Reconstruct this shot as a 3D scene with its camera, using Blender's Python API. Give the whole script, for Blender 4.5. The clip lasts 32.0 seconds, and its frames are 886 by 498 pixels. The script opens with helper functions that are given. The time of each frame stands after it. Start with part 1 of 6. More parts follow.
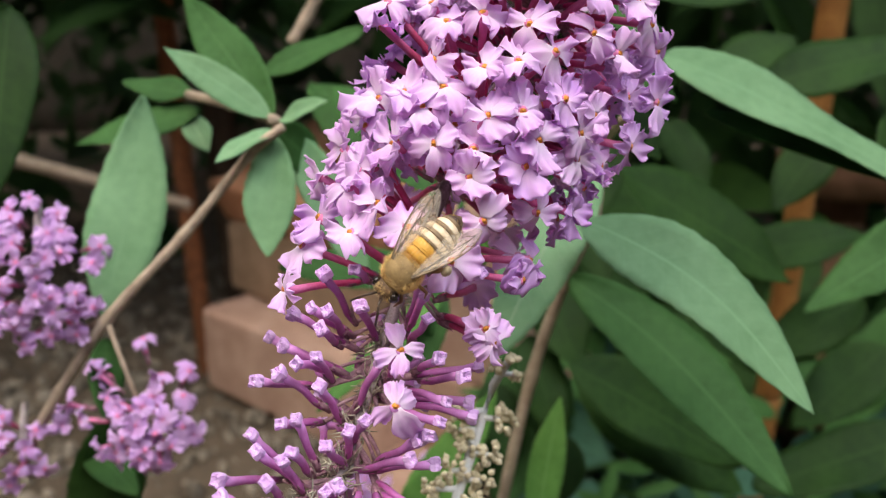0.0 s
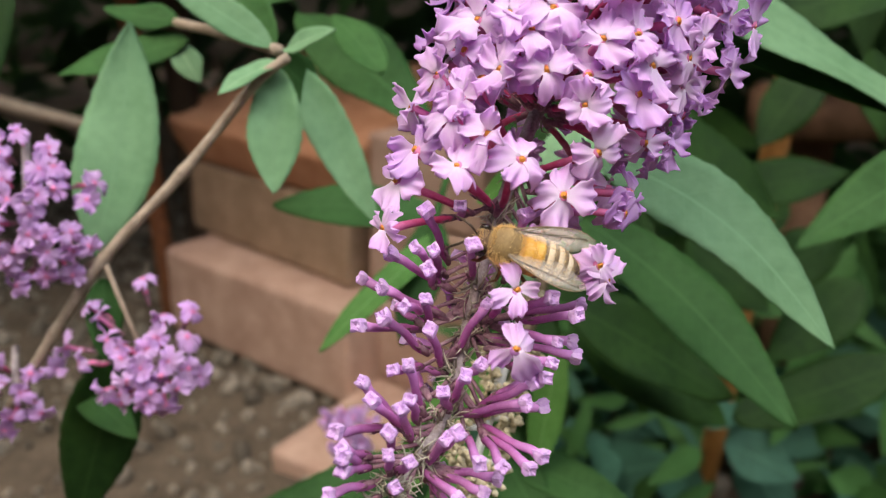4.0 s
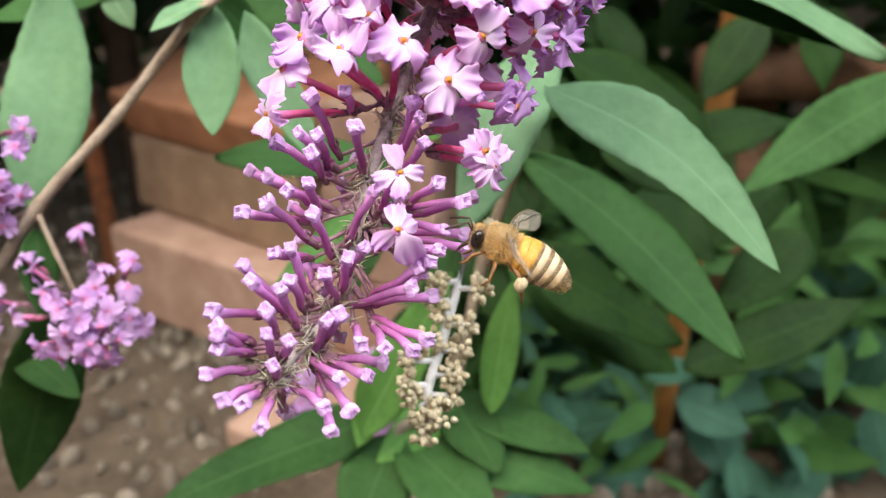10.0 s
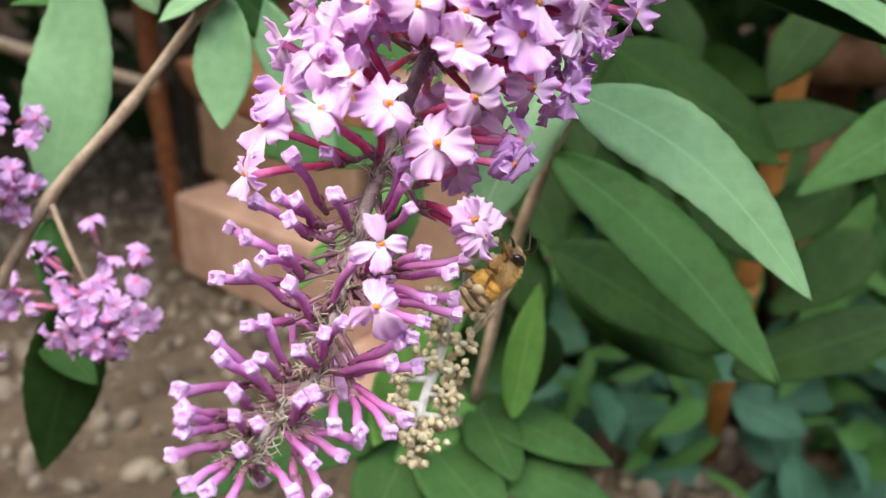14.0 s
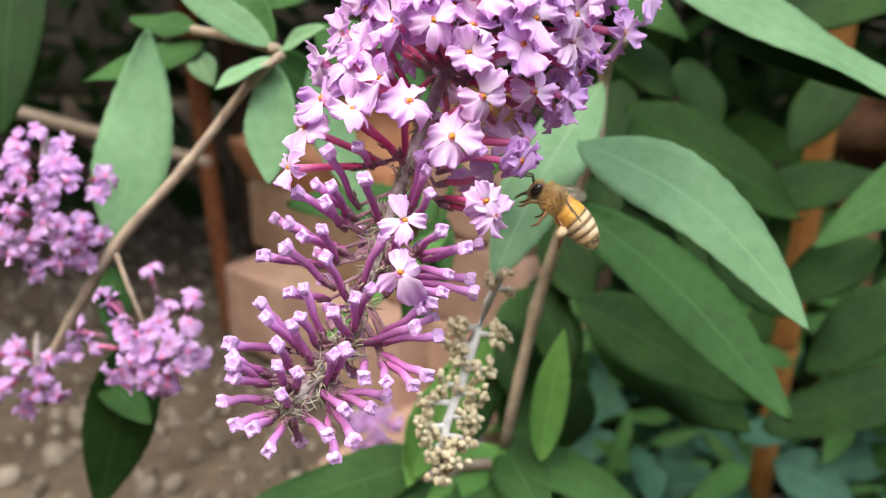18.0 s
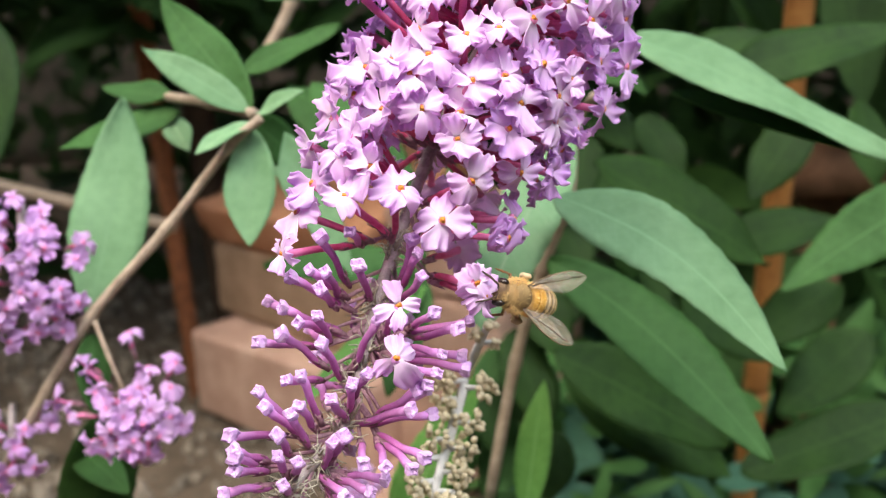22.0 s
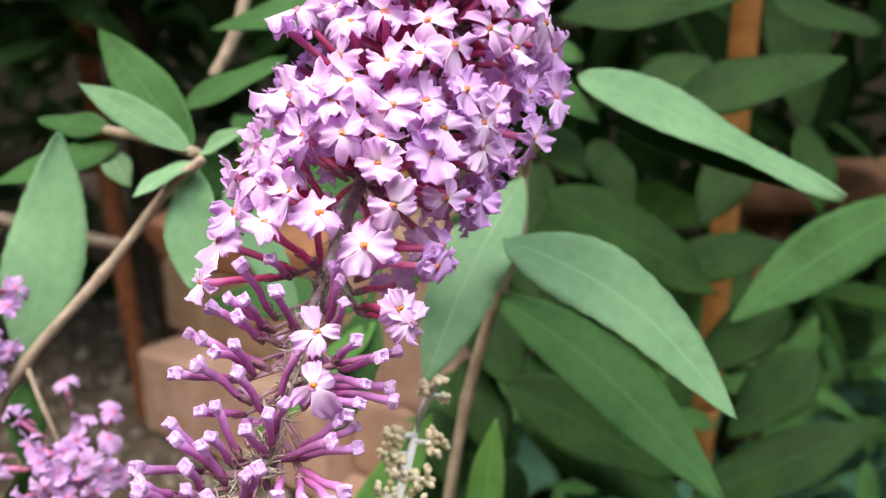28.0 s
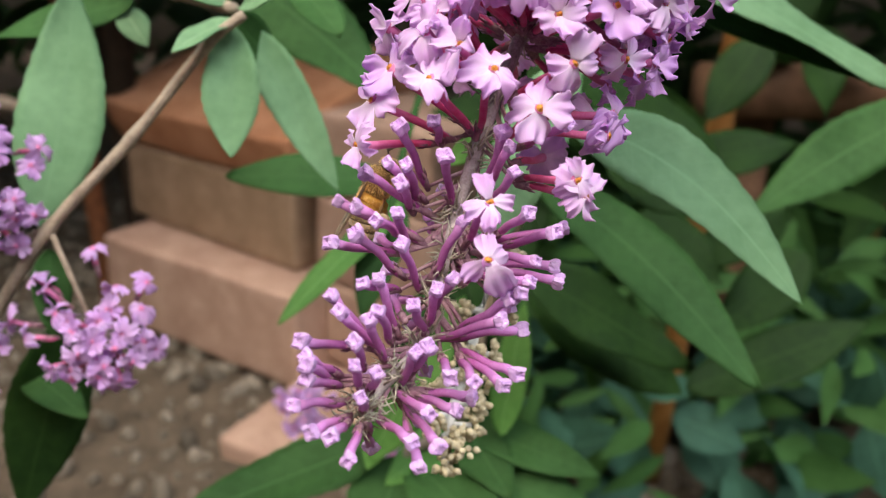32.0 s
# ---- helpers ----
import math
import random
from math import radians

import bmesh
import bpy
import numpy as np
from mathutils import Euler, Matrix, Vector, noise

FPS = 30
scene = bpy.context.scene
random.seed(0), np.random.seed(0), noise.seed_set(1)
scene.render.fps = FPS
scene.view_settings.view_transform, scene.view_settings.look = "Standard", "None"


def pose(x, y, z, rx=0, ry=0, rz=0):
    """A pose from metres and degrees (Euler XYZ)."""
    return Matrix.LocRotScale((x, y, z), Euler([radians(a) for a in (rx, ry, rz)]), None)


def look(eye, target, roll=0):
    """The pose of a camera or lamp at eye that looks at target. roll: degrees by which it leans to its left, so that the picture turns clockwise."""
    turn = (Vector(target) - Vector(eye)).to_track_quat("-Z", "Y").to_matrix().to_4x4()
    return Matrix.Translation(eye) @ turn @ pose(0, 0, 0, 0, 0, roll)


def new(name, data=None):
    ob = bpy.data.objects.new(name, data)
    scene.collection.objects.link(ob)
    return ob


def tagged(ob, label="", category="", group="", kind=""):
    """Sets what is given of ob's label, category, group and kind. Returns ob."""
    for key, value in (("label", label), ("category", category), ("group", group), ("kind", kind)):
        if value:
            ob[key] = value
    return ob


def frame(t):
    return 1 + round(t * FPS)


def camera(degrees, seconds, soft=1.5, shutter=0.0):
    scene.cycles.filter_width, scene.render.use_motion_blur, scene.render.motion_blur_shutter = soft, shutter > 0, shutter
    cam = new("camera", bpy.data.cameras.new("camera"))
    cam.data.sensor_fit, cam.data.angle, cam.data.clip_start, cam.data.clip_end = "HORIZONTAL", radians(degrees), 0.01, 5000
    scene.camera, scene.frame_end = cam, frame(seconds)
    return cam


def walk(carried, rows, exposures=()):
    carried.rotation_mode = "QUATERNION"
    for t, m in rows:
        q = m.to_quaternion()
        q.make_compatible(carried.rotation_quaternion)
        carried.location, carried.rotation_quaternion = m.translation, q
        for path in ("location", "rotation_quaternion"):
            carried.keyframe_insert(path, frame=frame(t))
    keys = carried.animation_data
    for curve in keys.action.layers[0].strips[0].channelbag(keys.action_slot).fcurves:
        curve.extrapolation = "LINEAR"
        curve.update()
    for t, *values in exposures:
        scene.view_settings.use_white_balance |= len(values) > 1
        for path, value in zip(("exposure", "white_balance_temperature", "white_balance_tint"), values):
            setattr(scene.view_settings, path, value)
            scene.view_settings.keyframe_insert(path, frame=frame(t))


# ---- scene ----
# A bee visits a hanging butterfly bush flower, seen from close by.
cam = camera(56, 32.0, soft=1.2)
cam.data.dof.use_dof = True
cam.data.dof.focus_distance = 0.102
cam.data.dof.aperture_fstop = 25.0
walk(cam, [
    (0, pose(0.00292, -0.10015, 0.40530, 73.93, -0.09, 3.57)),
    (0.5, pose(0.00135, -0.09967, 0.40502, 73.24, -0.50, 3.93)),
    (1, pose(-0.00005, -0.10049, 0.40513, 72.65, -0.47, 4.38)),
    (1.5, pose(-0.00058, -0.10095, 0.40448, 72.34, -0.62, 4.41)),
    (2, pose(-0.00465, -0.10029, 0.40409, 71.95, -0.63, 4.05)),
    (2.5, pose(-0.00663, -0.10061, 0.40281, 72.32, -1.19, 3.09)),
    (3, pose(-0.00828, -0.09885, 0.40334, 71.55, -0.52, 1.97)),
    (3.5, pose(-0.00957, -0.09624, 0.40302, 70.62, -0.67, 1.40)),
    (4, pose(-0.00862, -0.09712, 0.40360, 69.79, -0.94, 0.57)),
    (4.5, pose(-0.00817, -0.09634, 0.40250, 69.32, -0.70, 0.67)),
    (6.5, pose(-0.00657, -0.09644, 0.39515, 69.40, -0.39, 0.12)),
    (7, pose(-0.01016, -0.10264, 0.39785, 69.00, -0.99, 0.46)),
    (7.5, pose(-0.01279, -0.10366, 0.39505, 68.47, -1.50, 0.61)),
    (8, pose(-0.01366, -0.10282, 0.39416, 69.33, -0.87, -0.56)),
    (8.5, pose(-0.01081, -0.10207, 0.39544, 69.83, -0.56, -0.96)),
    (9, pose(-0.00802, -0.09927, 0.39685, 69.54, -0.82, -2.13)),
    (9.5, pose(-0.00794, -0.09722, 0.39553, 68.96, -0.57, -2.58)),
    (10, pose(-0.00737, -0.09750, 0.39576, 68.38, -0.69, -2.95)),
    (10.5, pose(-0.00530, -0.09557, 0.39659, 67.73, -1.16, -2.73)),
    (11, pose(-0.00332, -0.09361, 0.39871, 67.70, -0.92, -3.11)),
    (11.5, pose(-0.00253, -0.09385, 0.39991, 67.84, -1.43, -2.78)),
    (12, pose(-0.00026, -0.09480, 0.40032, 67.53, -1.41, -1.17)),
    (12.5, pose(0.00131, -0.09441, 0.40004, 67.13, -1.23, -0.41)),
    (13, pose(0.00322, -0.09097, 0.40087, 66.71, -1.24, 0.42)),
    (13.5, pose(0.00523, -0.08895, 0.40031, 66.30, -1.49, 1.72)),
    (14, pose(0.00363, -0.08851, 0.39919, 66.30, -0.77, 2.37)),
    (14.5, pose(0.00401, -0.09217, 0.40002, 66.51, -0.65, 3.13)),
    (16.5, pose(0.01160, -0.09191, 0.39701, 69.05, 0.71, 4.08)),
    (17, pose(0.01439, -0.09472, 0.39532, 69.57, 0.81, 4.50)),
    (17.5, pose(0.01555, -0.09660, 0.39520, 70.22, 0.52, 4.84)),
    (18, pose(0.00805, -0.10295, 0.39788, 71.60, 0.62, 5.11)),
    (18.5, pose(0.00359, -0.10694, 0.39700, 73.73, 1.85, 3.95)),
    (19, pose(0.00554, -0.10609, 0.39828, 74.39, 2.07, 3.63)),
    (19.5, pose(0.00776, -0.10338, 0.39875, 74.62, 2.47, 3.39)),
    (20, pose(0.00625, -0.10341, 0.39899, 75.02, 2.14, 3.06)),
    (20.5, pose(0.00703, -0.10437, 0.39765, 75.19, 2.11, 2.88)),
    (21, pose(0.00700, -0.10505, 0.39824, 75.09, 1.97, 2.82)),
    (21.5, pose(0.00652, -0.10466, 0.39876, 75.08, 1.92, 2.41)),
    (22, pose(0.00514, -0.10544, 0.39839, 75.44, 1.72, 2.28)),
    (22.5, pose(0.00665, -0.10488, 0.39804, 75.41, 1.38, 2.30)),
    (23, pose(0.00473, -0.10668, 0.39741, 75.42, 1.24, 2.31)),
    (23.5, pose(0.00187, -0.10853, 0.39778, 75.26, 1.48, 1.88)),
    (24, pose(0.00435, -0.10830, 0.39786, 75.38, 1.46, 1.05)),
    (24.5, pose(0.00562, -0.10630, 0.39859, 75.77, 0.99, 0.74)),
    (25, pose(0.00687, -0.10394, 0.40037, 75.85, 0.89, 1.01)),
    (25.5, pose(0.00808, -0.10417, 0.39882, 76.10, 1.06, 0.76)),
    (27.5, pose(0.00365, -0.10239, 0.40452, 75.48, 1.02, -0.40)),
    (28, pose(0.00613, -0.10062, 0.40448, 75.87, 1.26, -0.88)),
    (28.5, pose(0.00594, -0.10205, 0.40535, 77.59, 1.66, -1.03)),
    (29, pose(0.00391, -0.10245, 0.40624, 78.73, 1.56, -1.06)),
    (29.5, pose(0.00273, -0.10177, 0.40899, 78.17, 1.58, -1.29)),
    (30, pose(-0.00254, -0.10191, 0.40698, 76.60, 1.00, -1.38)),
    (30.5, pose(-0.00672, -0.09981, 0.40452, 72.97, 0.48, -1.34)),
    (31, pose(-0.01045, -0.10040, 0.40286, 70.25, -0.32, -2.01)),
    (31.5, pose(-0.01278, -0.09978, 0.39654, 70.56, -1.03, -3.50)),
    (32, pose(-0.01290, -0.09535, 0.39817, 69.01, -1.61, -3.42)),
], exposures=[(0, 1.04), (4.5, 0.96), (7, 1.3), (9, 1.44), (25.5, 1.5), (29, 1.4), (30.5, 1.22), (32, 1.1)])

# ---- light ----
world = bpy.data.worlds.new("sky")
scene.world = world
world.use_nodes = True
_nt = world.node_tree
_sky = _nt.nodes.new("ShaderNodeTexSky")
_sky.sky_type = "NISHITA"
_sky.sun_disc = False
_sky.sun_elevation = radians(61)
_sky.sun_rotation = radians(217)
_sky.air_density = 2.0
_sky.dust_density = 4.0
_nt.links.new(_sky.outputs[0], _nt.nodes["Background"].inputs[0])
_nt.nodes["Background"].inputs[1].default_value = 0.15
sun = new("sun", bpy.data.lights.new("sun", "SUN"))
sun.data.energy = 1.15
sun.data.angle = radians(35)
sun.data.color = (1.0, 0.97, 0.96)
sun.matrix_world = look((0.65, -0.85, 1.9), (0, 0, 0))


# ---- materials ----
def material(name, dark, light, rough=0.6, scale=200.0, bump=0.2, bump_scale=None, spec=0.4, through_light=0.0, metal=0.0, rand=0.0, contrast=(0.35, 0.65), fine=0.35):
    """Two tones mixed by noise at two scales, with a fine relief."""
    m = bpy.data.materials.new(name)
    m.use_nodes = True
    nt = m.node_tree
    n, l = nt.nodes, nt.links
    bsdf = n["Principled BSDF"]
    out = n["Material Output"]
    co = n.new("ShaderNodeTexCoord")
    big = n.new("ShaderNodeTexNoise")
    big.inputs["Scale"].default_value = scale
    big.inputs["Detail"].default_value = 4
    small = n.new("ShaderNodeTexNoise")
    small.inputs["Scale"].default_value = scale * 7
    small.inputs["Detail"].default_value = 3
    l.new(co.outputs["Object"], big.inputs["Vector"])
    l.new(co.outputs["Object"], small.inputs["Vector"])
    add = n.new("ShaderNodeMix")
    add.inputs[0].default_value = fine
    l.new(big.outputs["Fac"], add.inputs[2])
    l.new(small.outputs["Fac"], add.inputs[3])
    ramp = n.new("ShaderNodeValToRGB")
    ramp.color_ramp.elements[0].position, ramp.color_ramp.elements[1].position = contrast
    ramp.color_ramp.elements[0].color = (*dark, 1)
    ramp.color_ramp.elements[1].color = (*light, 1)
    l.new(add.outputs[0], ramp.inputs[0])
    colour = ramp.outputs[0]
    if rand:
        info = n.new("ShaderNodeObjectInfo")
        hsv = n.new("ShaderNodeHueSaturation")
        span = n.new("ShaderNodeMapRange")
        span.inputs["To Min"].default_value = 1 - rand
        span.inputs["To Max"].default_value = 1 + rand
        l.new(info.outputs["Random"], span.inputs["Value"])
        l.new(span.outputs[0], hsv.inputs["Value"])
        l.new(colour, hsv.inputs["Color"])
        colour = hsv.outputs[0]
    l.new(colour, bsdf.inputs["Base Color"])
    bsdf.inputs["Roughness"].default_value = rough
    bsdf.inputs["Metallic"].default_value = metal
    bsdf.inputs["Specular IOR Level"].default_value = spec
    if bump:
        b = n.new("ShaderNodeBump")
        b.inputs["Strength"].default_value = bump
        b.inputs["Distance"].default_value = 0.3 / (bump_scale or scale * 4)
        t = n.new("ShaderNodeTexNoise")
        t.inputs["Scale"].default_value = bump_scale or scale * 4
        t.inputs["Detail"].default_value = 4
        l.new(co.outputs["Object"], t.inputs["Vector"])
        l.new(t.outputs["Fac"], b.inputs["Height"])
        l.new(b.outputs[0], bsdf.inputs["Normal"])
    if through_light:
        tr = n.new("ShaderNodeBsdfTranslucent")
        l.new(colour, tr.inputs["Color"])
        mix = n.new("ShaderNodeMixShader")
        mix.inputs[0].default_value = through_light
        l.new(bsdf.outputs[0], mix.inputs[1])
        l.new(tr.outputs[0], mix.inputs[2])
        l.new(mix.outputs[0], out.inputs["Surface"])
    return m


def leaf_material(name, dark, light, vein, rough=0.68, rand=0.12):
    """A leaf blade: midrib and side veins along its own length, soft mottling."""
    m = material(name, dark, light, rough, 60.0, 0.25, 900.0, 0.2, 0.22, 0, rand)
    nt = m.node_tree
    n, l = nt.nodes, nt.links
    bsdf = n["Principled BSDF"]
    src = bsdf.inputs["Base Color"].links[0].from_socket
    uv = n.new("ShaderNodeTexCoord")
    sep = n.new("ShaderNodeSeparateXYZ")
    l.new(uv.outputs["UV"], sep.inputs[0])

    def calc(op, a, b=None):
        q = n.new("ShaderNodeMath")
        q.operation = op
        for i, v in enumerate((a, b)):
            if v is None:
                continue
            if isinstance(v, (int, float)):
                q.inputs[i].default_value = v
            else:
                l.new(v, q.inputs[i])
        return q.outputs[0]

    across = calc("ABSOLUTE", calc("SUBTRACT", sep.outputs[1], 0.5))
    wave = calc("ABSOLUTE", calc("SINE", calc("MULTIPLY", calc("SUBTRACT", sep.outputs[0], calc("MULTIPLY", across, 0.22)), 40.0)))
    side = calc("MULTIPLY", calc("LESS_THAN", wave, 0.10), 0.28)
    mid = calc("MULTIPLY", calc("LESS_THAN", across, 0.022), 0.8)
    fac = calc("MAXIMUM", side, mid)
    mix = n.new("ShaderNodeMix")
    mix.data_type = "RGBA"
    l.new(fac, mix.inputs[0])
    l.new(src, mix.inputs[6])
    mix.inputs[7].default_value = (*vein, 1)
    l.new(mix.outputs[2], bsdf.inputs["Base Color"])
    relief = next(q for q in n if q.type == "BUMP")
    grain = relief.inputs["Height"].links[0].from_socket
    l.new(calc("SUBTRACT", grain, calc("MULTIPLY", fac, 1.6)), relief.inputs["Height"])
    relief.inputs["Strength"].default_value = 0.4
    for node in n:
        if node.type == "BSDF_TRANSLUCENT":
            l.new(mix.outputs[2], node.inputs["Color"])
    return m


def petal_material(name, inner, outer, rand=0.12):
    """A petal: tone runs from the throat outwards, fine streaks, light passes through."""
    m = material(name, outer, outer, 0.6, 900.0, 0.25, 2500.0, 0.25, 0.46, 0, 0)
    nt = m.node_tree
    n, l = nt.nodes, nt.links
    bsdf = n["Principled BSDF"]
    uv = n.new("ShaderNodeTexCoord")
    sep = n.new("ShaderNodeSeparateXYZ")
    l.new(uv.outputs["UV"], sep.inputs[0])
    noise_t = n.new("ShaderNodeTexNoise")
    noise_t.inputs["Scale"].default_value = 1.0
    noise_t.inputs["Detail"].default_value = 3
    run = n.new("ShaderNodeMapping")
    run.inputs["Scale"].default_value = (3.0, 22.0, 1.0)
    l.new(uv.outputs["UV"], run.inputs["Vector"])
    l.new(run.outputs[0], noise_t.inputs["Vector"])
    sh = n.new("ShaderNodeMath")
    sh.operation = "MULTIPLY_ADD"
    l.new(noise_t.outputs["Fac"], sh.inputs[0])
    sh.inputs[1].default_value = 0.8
    l.new(sep.outputs[0], sh.inputs[2])
    ramp = n.new("ShaderNodeValToRGB")
    ramp.color_ramp.elements[0].position = 0.35
    ramp.color_ramp.elements[1].position = 1.0
    ramp.color_ramp.elements[0].color = (*inner, 1)
    ramp.color_ramp.elements[1].color = (*outer, 1)
    l.new(sh.outputs[0], ramp.inputs[0])
    info = n.new("ShaderNodeObjectInfo")
    span = n.new("ShaderNodeMapRange")
    span.inputs["To Min"].default_value = 1 - rand
    span.inputs["To Max"].default_value = 1 + rand
    l.new(info.outputs["Random"], span.inputs["Value"])
    hsv = n.new("ShaderNodeHueSaturation")
    l.new(span.outputs[0], hsv.inputs["Saturation"])
    l.new(ramp.outputs[0], hsv.inputs["Color"])
    l.new(hsv.outputs[0], bsdf.inputs["Base Color"])
    for node in n:
        if node.type == "BSDF_TRANSLUCENT":
            l.new(hsv.outputs[0], node.inputs["Color"])
    return m


M_PETAL = petal_material("petal_lilac", (0.93, 0.74, 0.95), (0.84, 0.56, 0.93))
M_PETAL_PALE = petal_material("petal_pale_lilac", (0.97, 0.87, 0.97), (0.90, 0.64, 0.94))
M_PETAL_FAR = petal_material("petal_pink_lilac", (0.66, 0.34, 0.66), (0.76, 0.52, 0.84))


def tube_material(name, base, mouth):
    """A corolla tube: darker at its base, paler towards the mouth, finely streaked."""
    m = material(name, base, mouth, 0.5, 700, 0.2, 3000, 0.3, 0.12, 0, 0.2)
    n, l = m.node_tree.nodes, m.node_tree.links
    ramp = next(q for q in n if q.type == "VALTORGB")
    co = next(q for q in n if q.type == "TEX_COORD")
    src = ramp.inputs[0].links[0].from_socket
    sep = n.new("ShaderNodeSeparateXYZ")
    l.new(co.outputs["Object"], sep.inputs[0])
    along = n.new("ShaderNodeMapRange")
    along.inputs["From Min"].default_value = -0.0075
    along.inputs["From Max"].default_value = 0.0
    along.inputs["To Min"].default_value = -0.25
    along.inputs["To Max"].default_value = 0.42
    l.new(sep.outputs[2], along.inputs["Value"])
    total = n.new("ShaderNodeMath")
    l.new(src, total.inputs[0])
    l.new(along.outputs[0], total.inputs[1])
    l.new(total.outputs[0], ramp.inputs[0])
    ramp.color_ramp.elements[0].position, ramp.color_ramp.elements[1].position = 0.2, 0.9
    return m


M_TUBE = tube_material("tube_purple", (0.42, 0.075, 0.29), (0.64, 0.28, 0.62))
M_TUBE_RED = tube_material("tube_magenta", (0.58, 0.06, 0.18), (0.78, 0.25, 0.48))
M_BUD = material("bud_lilac", (0.62, 0.34, 0.72), (0.86, 0.62, 0.90), 0.6, 900, 0.3, 3000, 0.25, 0.15, 0, 0.12)
M_THROAT = material("throat_orange", (0.72, 0.22, 0.03), (0.85, 0.38, 0.07), 0.6, 1500, 0.2)
M_STEM = material("stem_grey_purple", (0.23, 0.18, 0.18), (0.52, 0.46, 0.43), 0.85, 500, 0.7, 1800, 0.2)
M_BRACT = material("bract_olive", (0.28, 0.24, 0.17), (0.62, 0.60, 0.47), 0.8, 600, 0.4, 2000, 0.2, 0.1, 0, 0.2)
M_CALYX = material("calyx_dull_purple", (0.22, 0.095, 0.14), (0.42, 0.27, 0.29), 0.85, 700, 0.4, 2500, 0.15)
M_LEAF = leaf_material("leaf_sage", (0.125, 0.255, 0.120), (0.190, 0.350, 0.180), (0.175, 0.33, 0.17))
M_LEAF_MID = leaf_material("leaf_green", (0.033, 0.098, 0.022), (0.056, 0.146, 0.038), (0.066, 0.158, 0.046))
# Darkened copy of the bush leaf: background shade is put into its green.
M_LEAF_SHADED = leaf_material("leaf_shaded_green", (0.010, 0.034, 0.005), (0.022, 0.062, 0.010), (0.026, 0.068, 0.013))
M_LEAF_PALE = leaf_material("leaf_pale_green", (0.16, 0.31, 0.15), (0.24, 0.42, 0.22), (0.32, 0.48, 0.28))
M_LEAF_LIME = leaf_material("leaf_lime", (0.09, 0.24, 0.05), (0.15, 0.34, 0.08), (0.2, 0.4, 0.12))
M_LEAF_BLUE = leaf_material("leaf_blue_green", (0.028, 0.085, 0.052), (0.052, 0.14, 0.09), (0.07, 0.17, 0.105))
M_TWIG = material("twig_tan", (0.26, 0.20, 0.145), (0.48, 0.39, 0.29), 0.8, 260, 0.5, 1200, 0.2)
M_SEED = material("seed_buff", (0.44, 0.37, 0.22), (0.74, 0.66, 0.46), 0.85, 700, 0.4, 2200, 0.2, 0, 0, 0.2)
M_WOOL = material("stalk_woolly", (0.52, 0.53, 0.50), (0.80, 0.80, 0.78), 0.9, 500, 0.6, 2500, 0.1)
M_BRICK_O = material("brick_orange", (0.36, 0.155, 0.075), (0.54, 0.28, 0.16), 0.9, 38, 0.5, 420, 0.2, 0, 0, 0.1)
M_BRICK_T = material("brick_brown", (0.23, 0.155, 0.095), (0.37, 0.255, 0.17), 0.92, 38, 0.5, 420, 0.2, 0, 0, 0.1)
M_BRICK_P = material("brick_pink", (0.34, 0.21, 0.155), (0.48, 0.33, 0.25), 0.92, 38, 0.5, 420, 0.2, 0, 0, 0.1)
M_SOIL = material("gravel_soil", (0.055, 0.042, 0.029), (0.135, 0.105, 0.074), 0.95, 22, 0.8, 260, 0.15)
M_PEBBLE = material("pebble", (0.09, 0.075, 0.055), (0.36, 0.31, 0.24), 0.85, 60, 0.4, 500, 0.25, 0, 0, 0.3)
_n, _l = M_PEBBLE.node_tree.nodes, M_PEBBLE.node_tree.links
_geo = _n.new("ShaderNodeNewGeometry")
_ramp = next(q for q in _n if q.type == "VALTORGB")
_mixed = _n.new("ShaderNodeMix")
_mixed.inputs[0].default_value = 0.75
_l.new(_ramp.inputs[0].links[0].from_socket, _mixed.inputs[2])
_l.new(_geo.outputs["Random Per Island"], _mixed.inputs[3])
_l.new(_mixed.outputs[0], _ramp.inputs[0])
_ramp.color_ramp.elements[0].position, _ramp.color_ramp.elements[1].position = 0.1, 0.95
M_RUST = material("rusty_steel", (0.10, 0.035, 0.015), (0.25, 0.095, 0.035), 0.85, 120, 0.6, 700, 0.3)
M_CANE = material("cane_orange", (0.20, 0.085, 0.02), (0.36, 0.17, 0.045), 0.6, 90, 0.3, 600, 0.35)
M_WOOD = material("weathered_wood", (0.10, 0.055, 0.03), (0.22, 0.12, 0.07), 0.85, 60, 0.5, 400, 0.2)
M_WALL = material("blocking_wall", (0.05, 0.045, 0.035), (0.10, 0.085, 0.065), 0.95, 12, 0.5, 120, 0.1)
# Near-black brown that paints the shaded gap beside the steel post.
M_GAP_SHADE = material("gap_shade", (0.02, 0.014, 0.01), (0.05, 0.035, 0.022), 0.9, 30, 0.5, 200, 0.15)
M_FUR = material("bee_fur_gold", (0.84, 0.58, 0.21), (0.96, 0.78, 0.43), 0.9, 900, 0.3, 3000, 0.1, 0.3)
M_FUR_BASE = material("bee_thorax_brown", (0.20, 0.13, 0.055), (0.38, 0.26, 0.11), 0.7, 700, 0.5, 3000, 0.25)
M_AMBER = material("bee_abdomen_amber", (0.60, 0.30, 0.04), (0.80, 0.48, 0.10), 0.5, 600, 0.2, 2500, 0.35, 0.05)
M_BEEDARK = material("bee_dark_brown", (0.035, 0.022, 0.014), (0.09, 0.055, 0.03), 0.4, 900, 0.2, 3000, 0.4)
M_BEEHEAD = material("bee_head_brown", (0.08, 0.05, 0.028), (0.24, 0.155, 0.085), 0.6, 900, 0.4, 3000, 0.3)
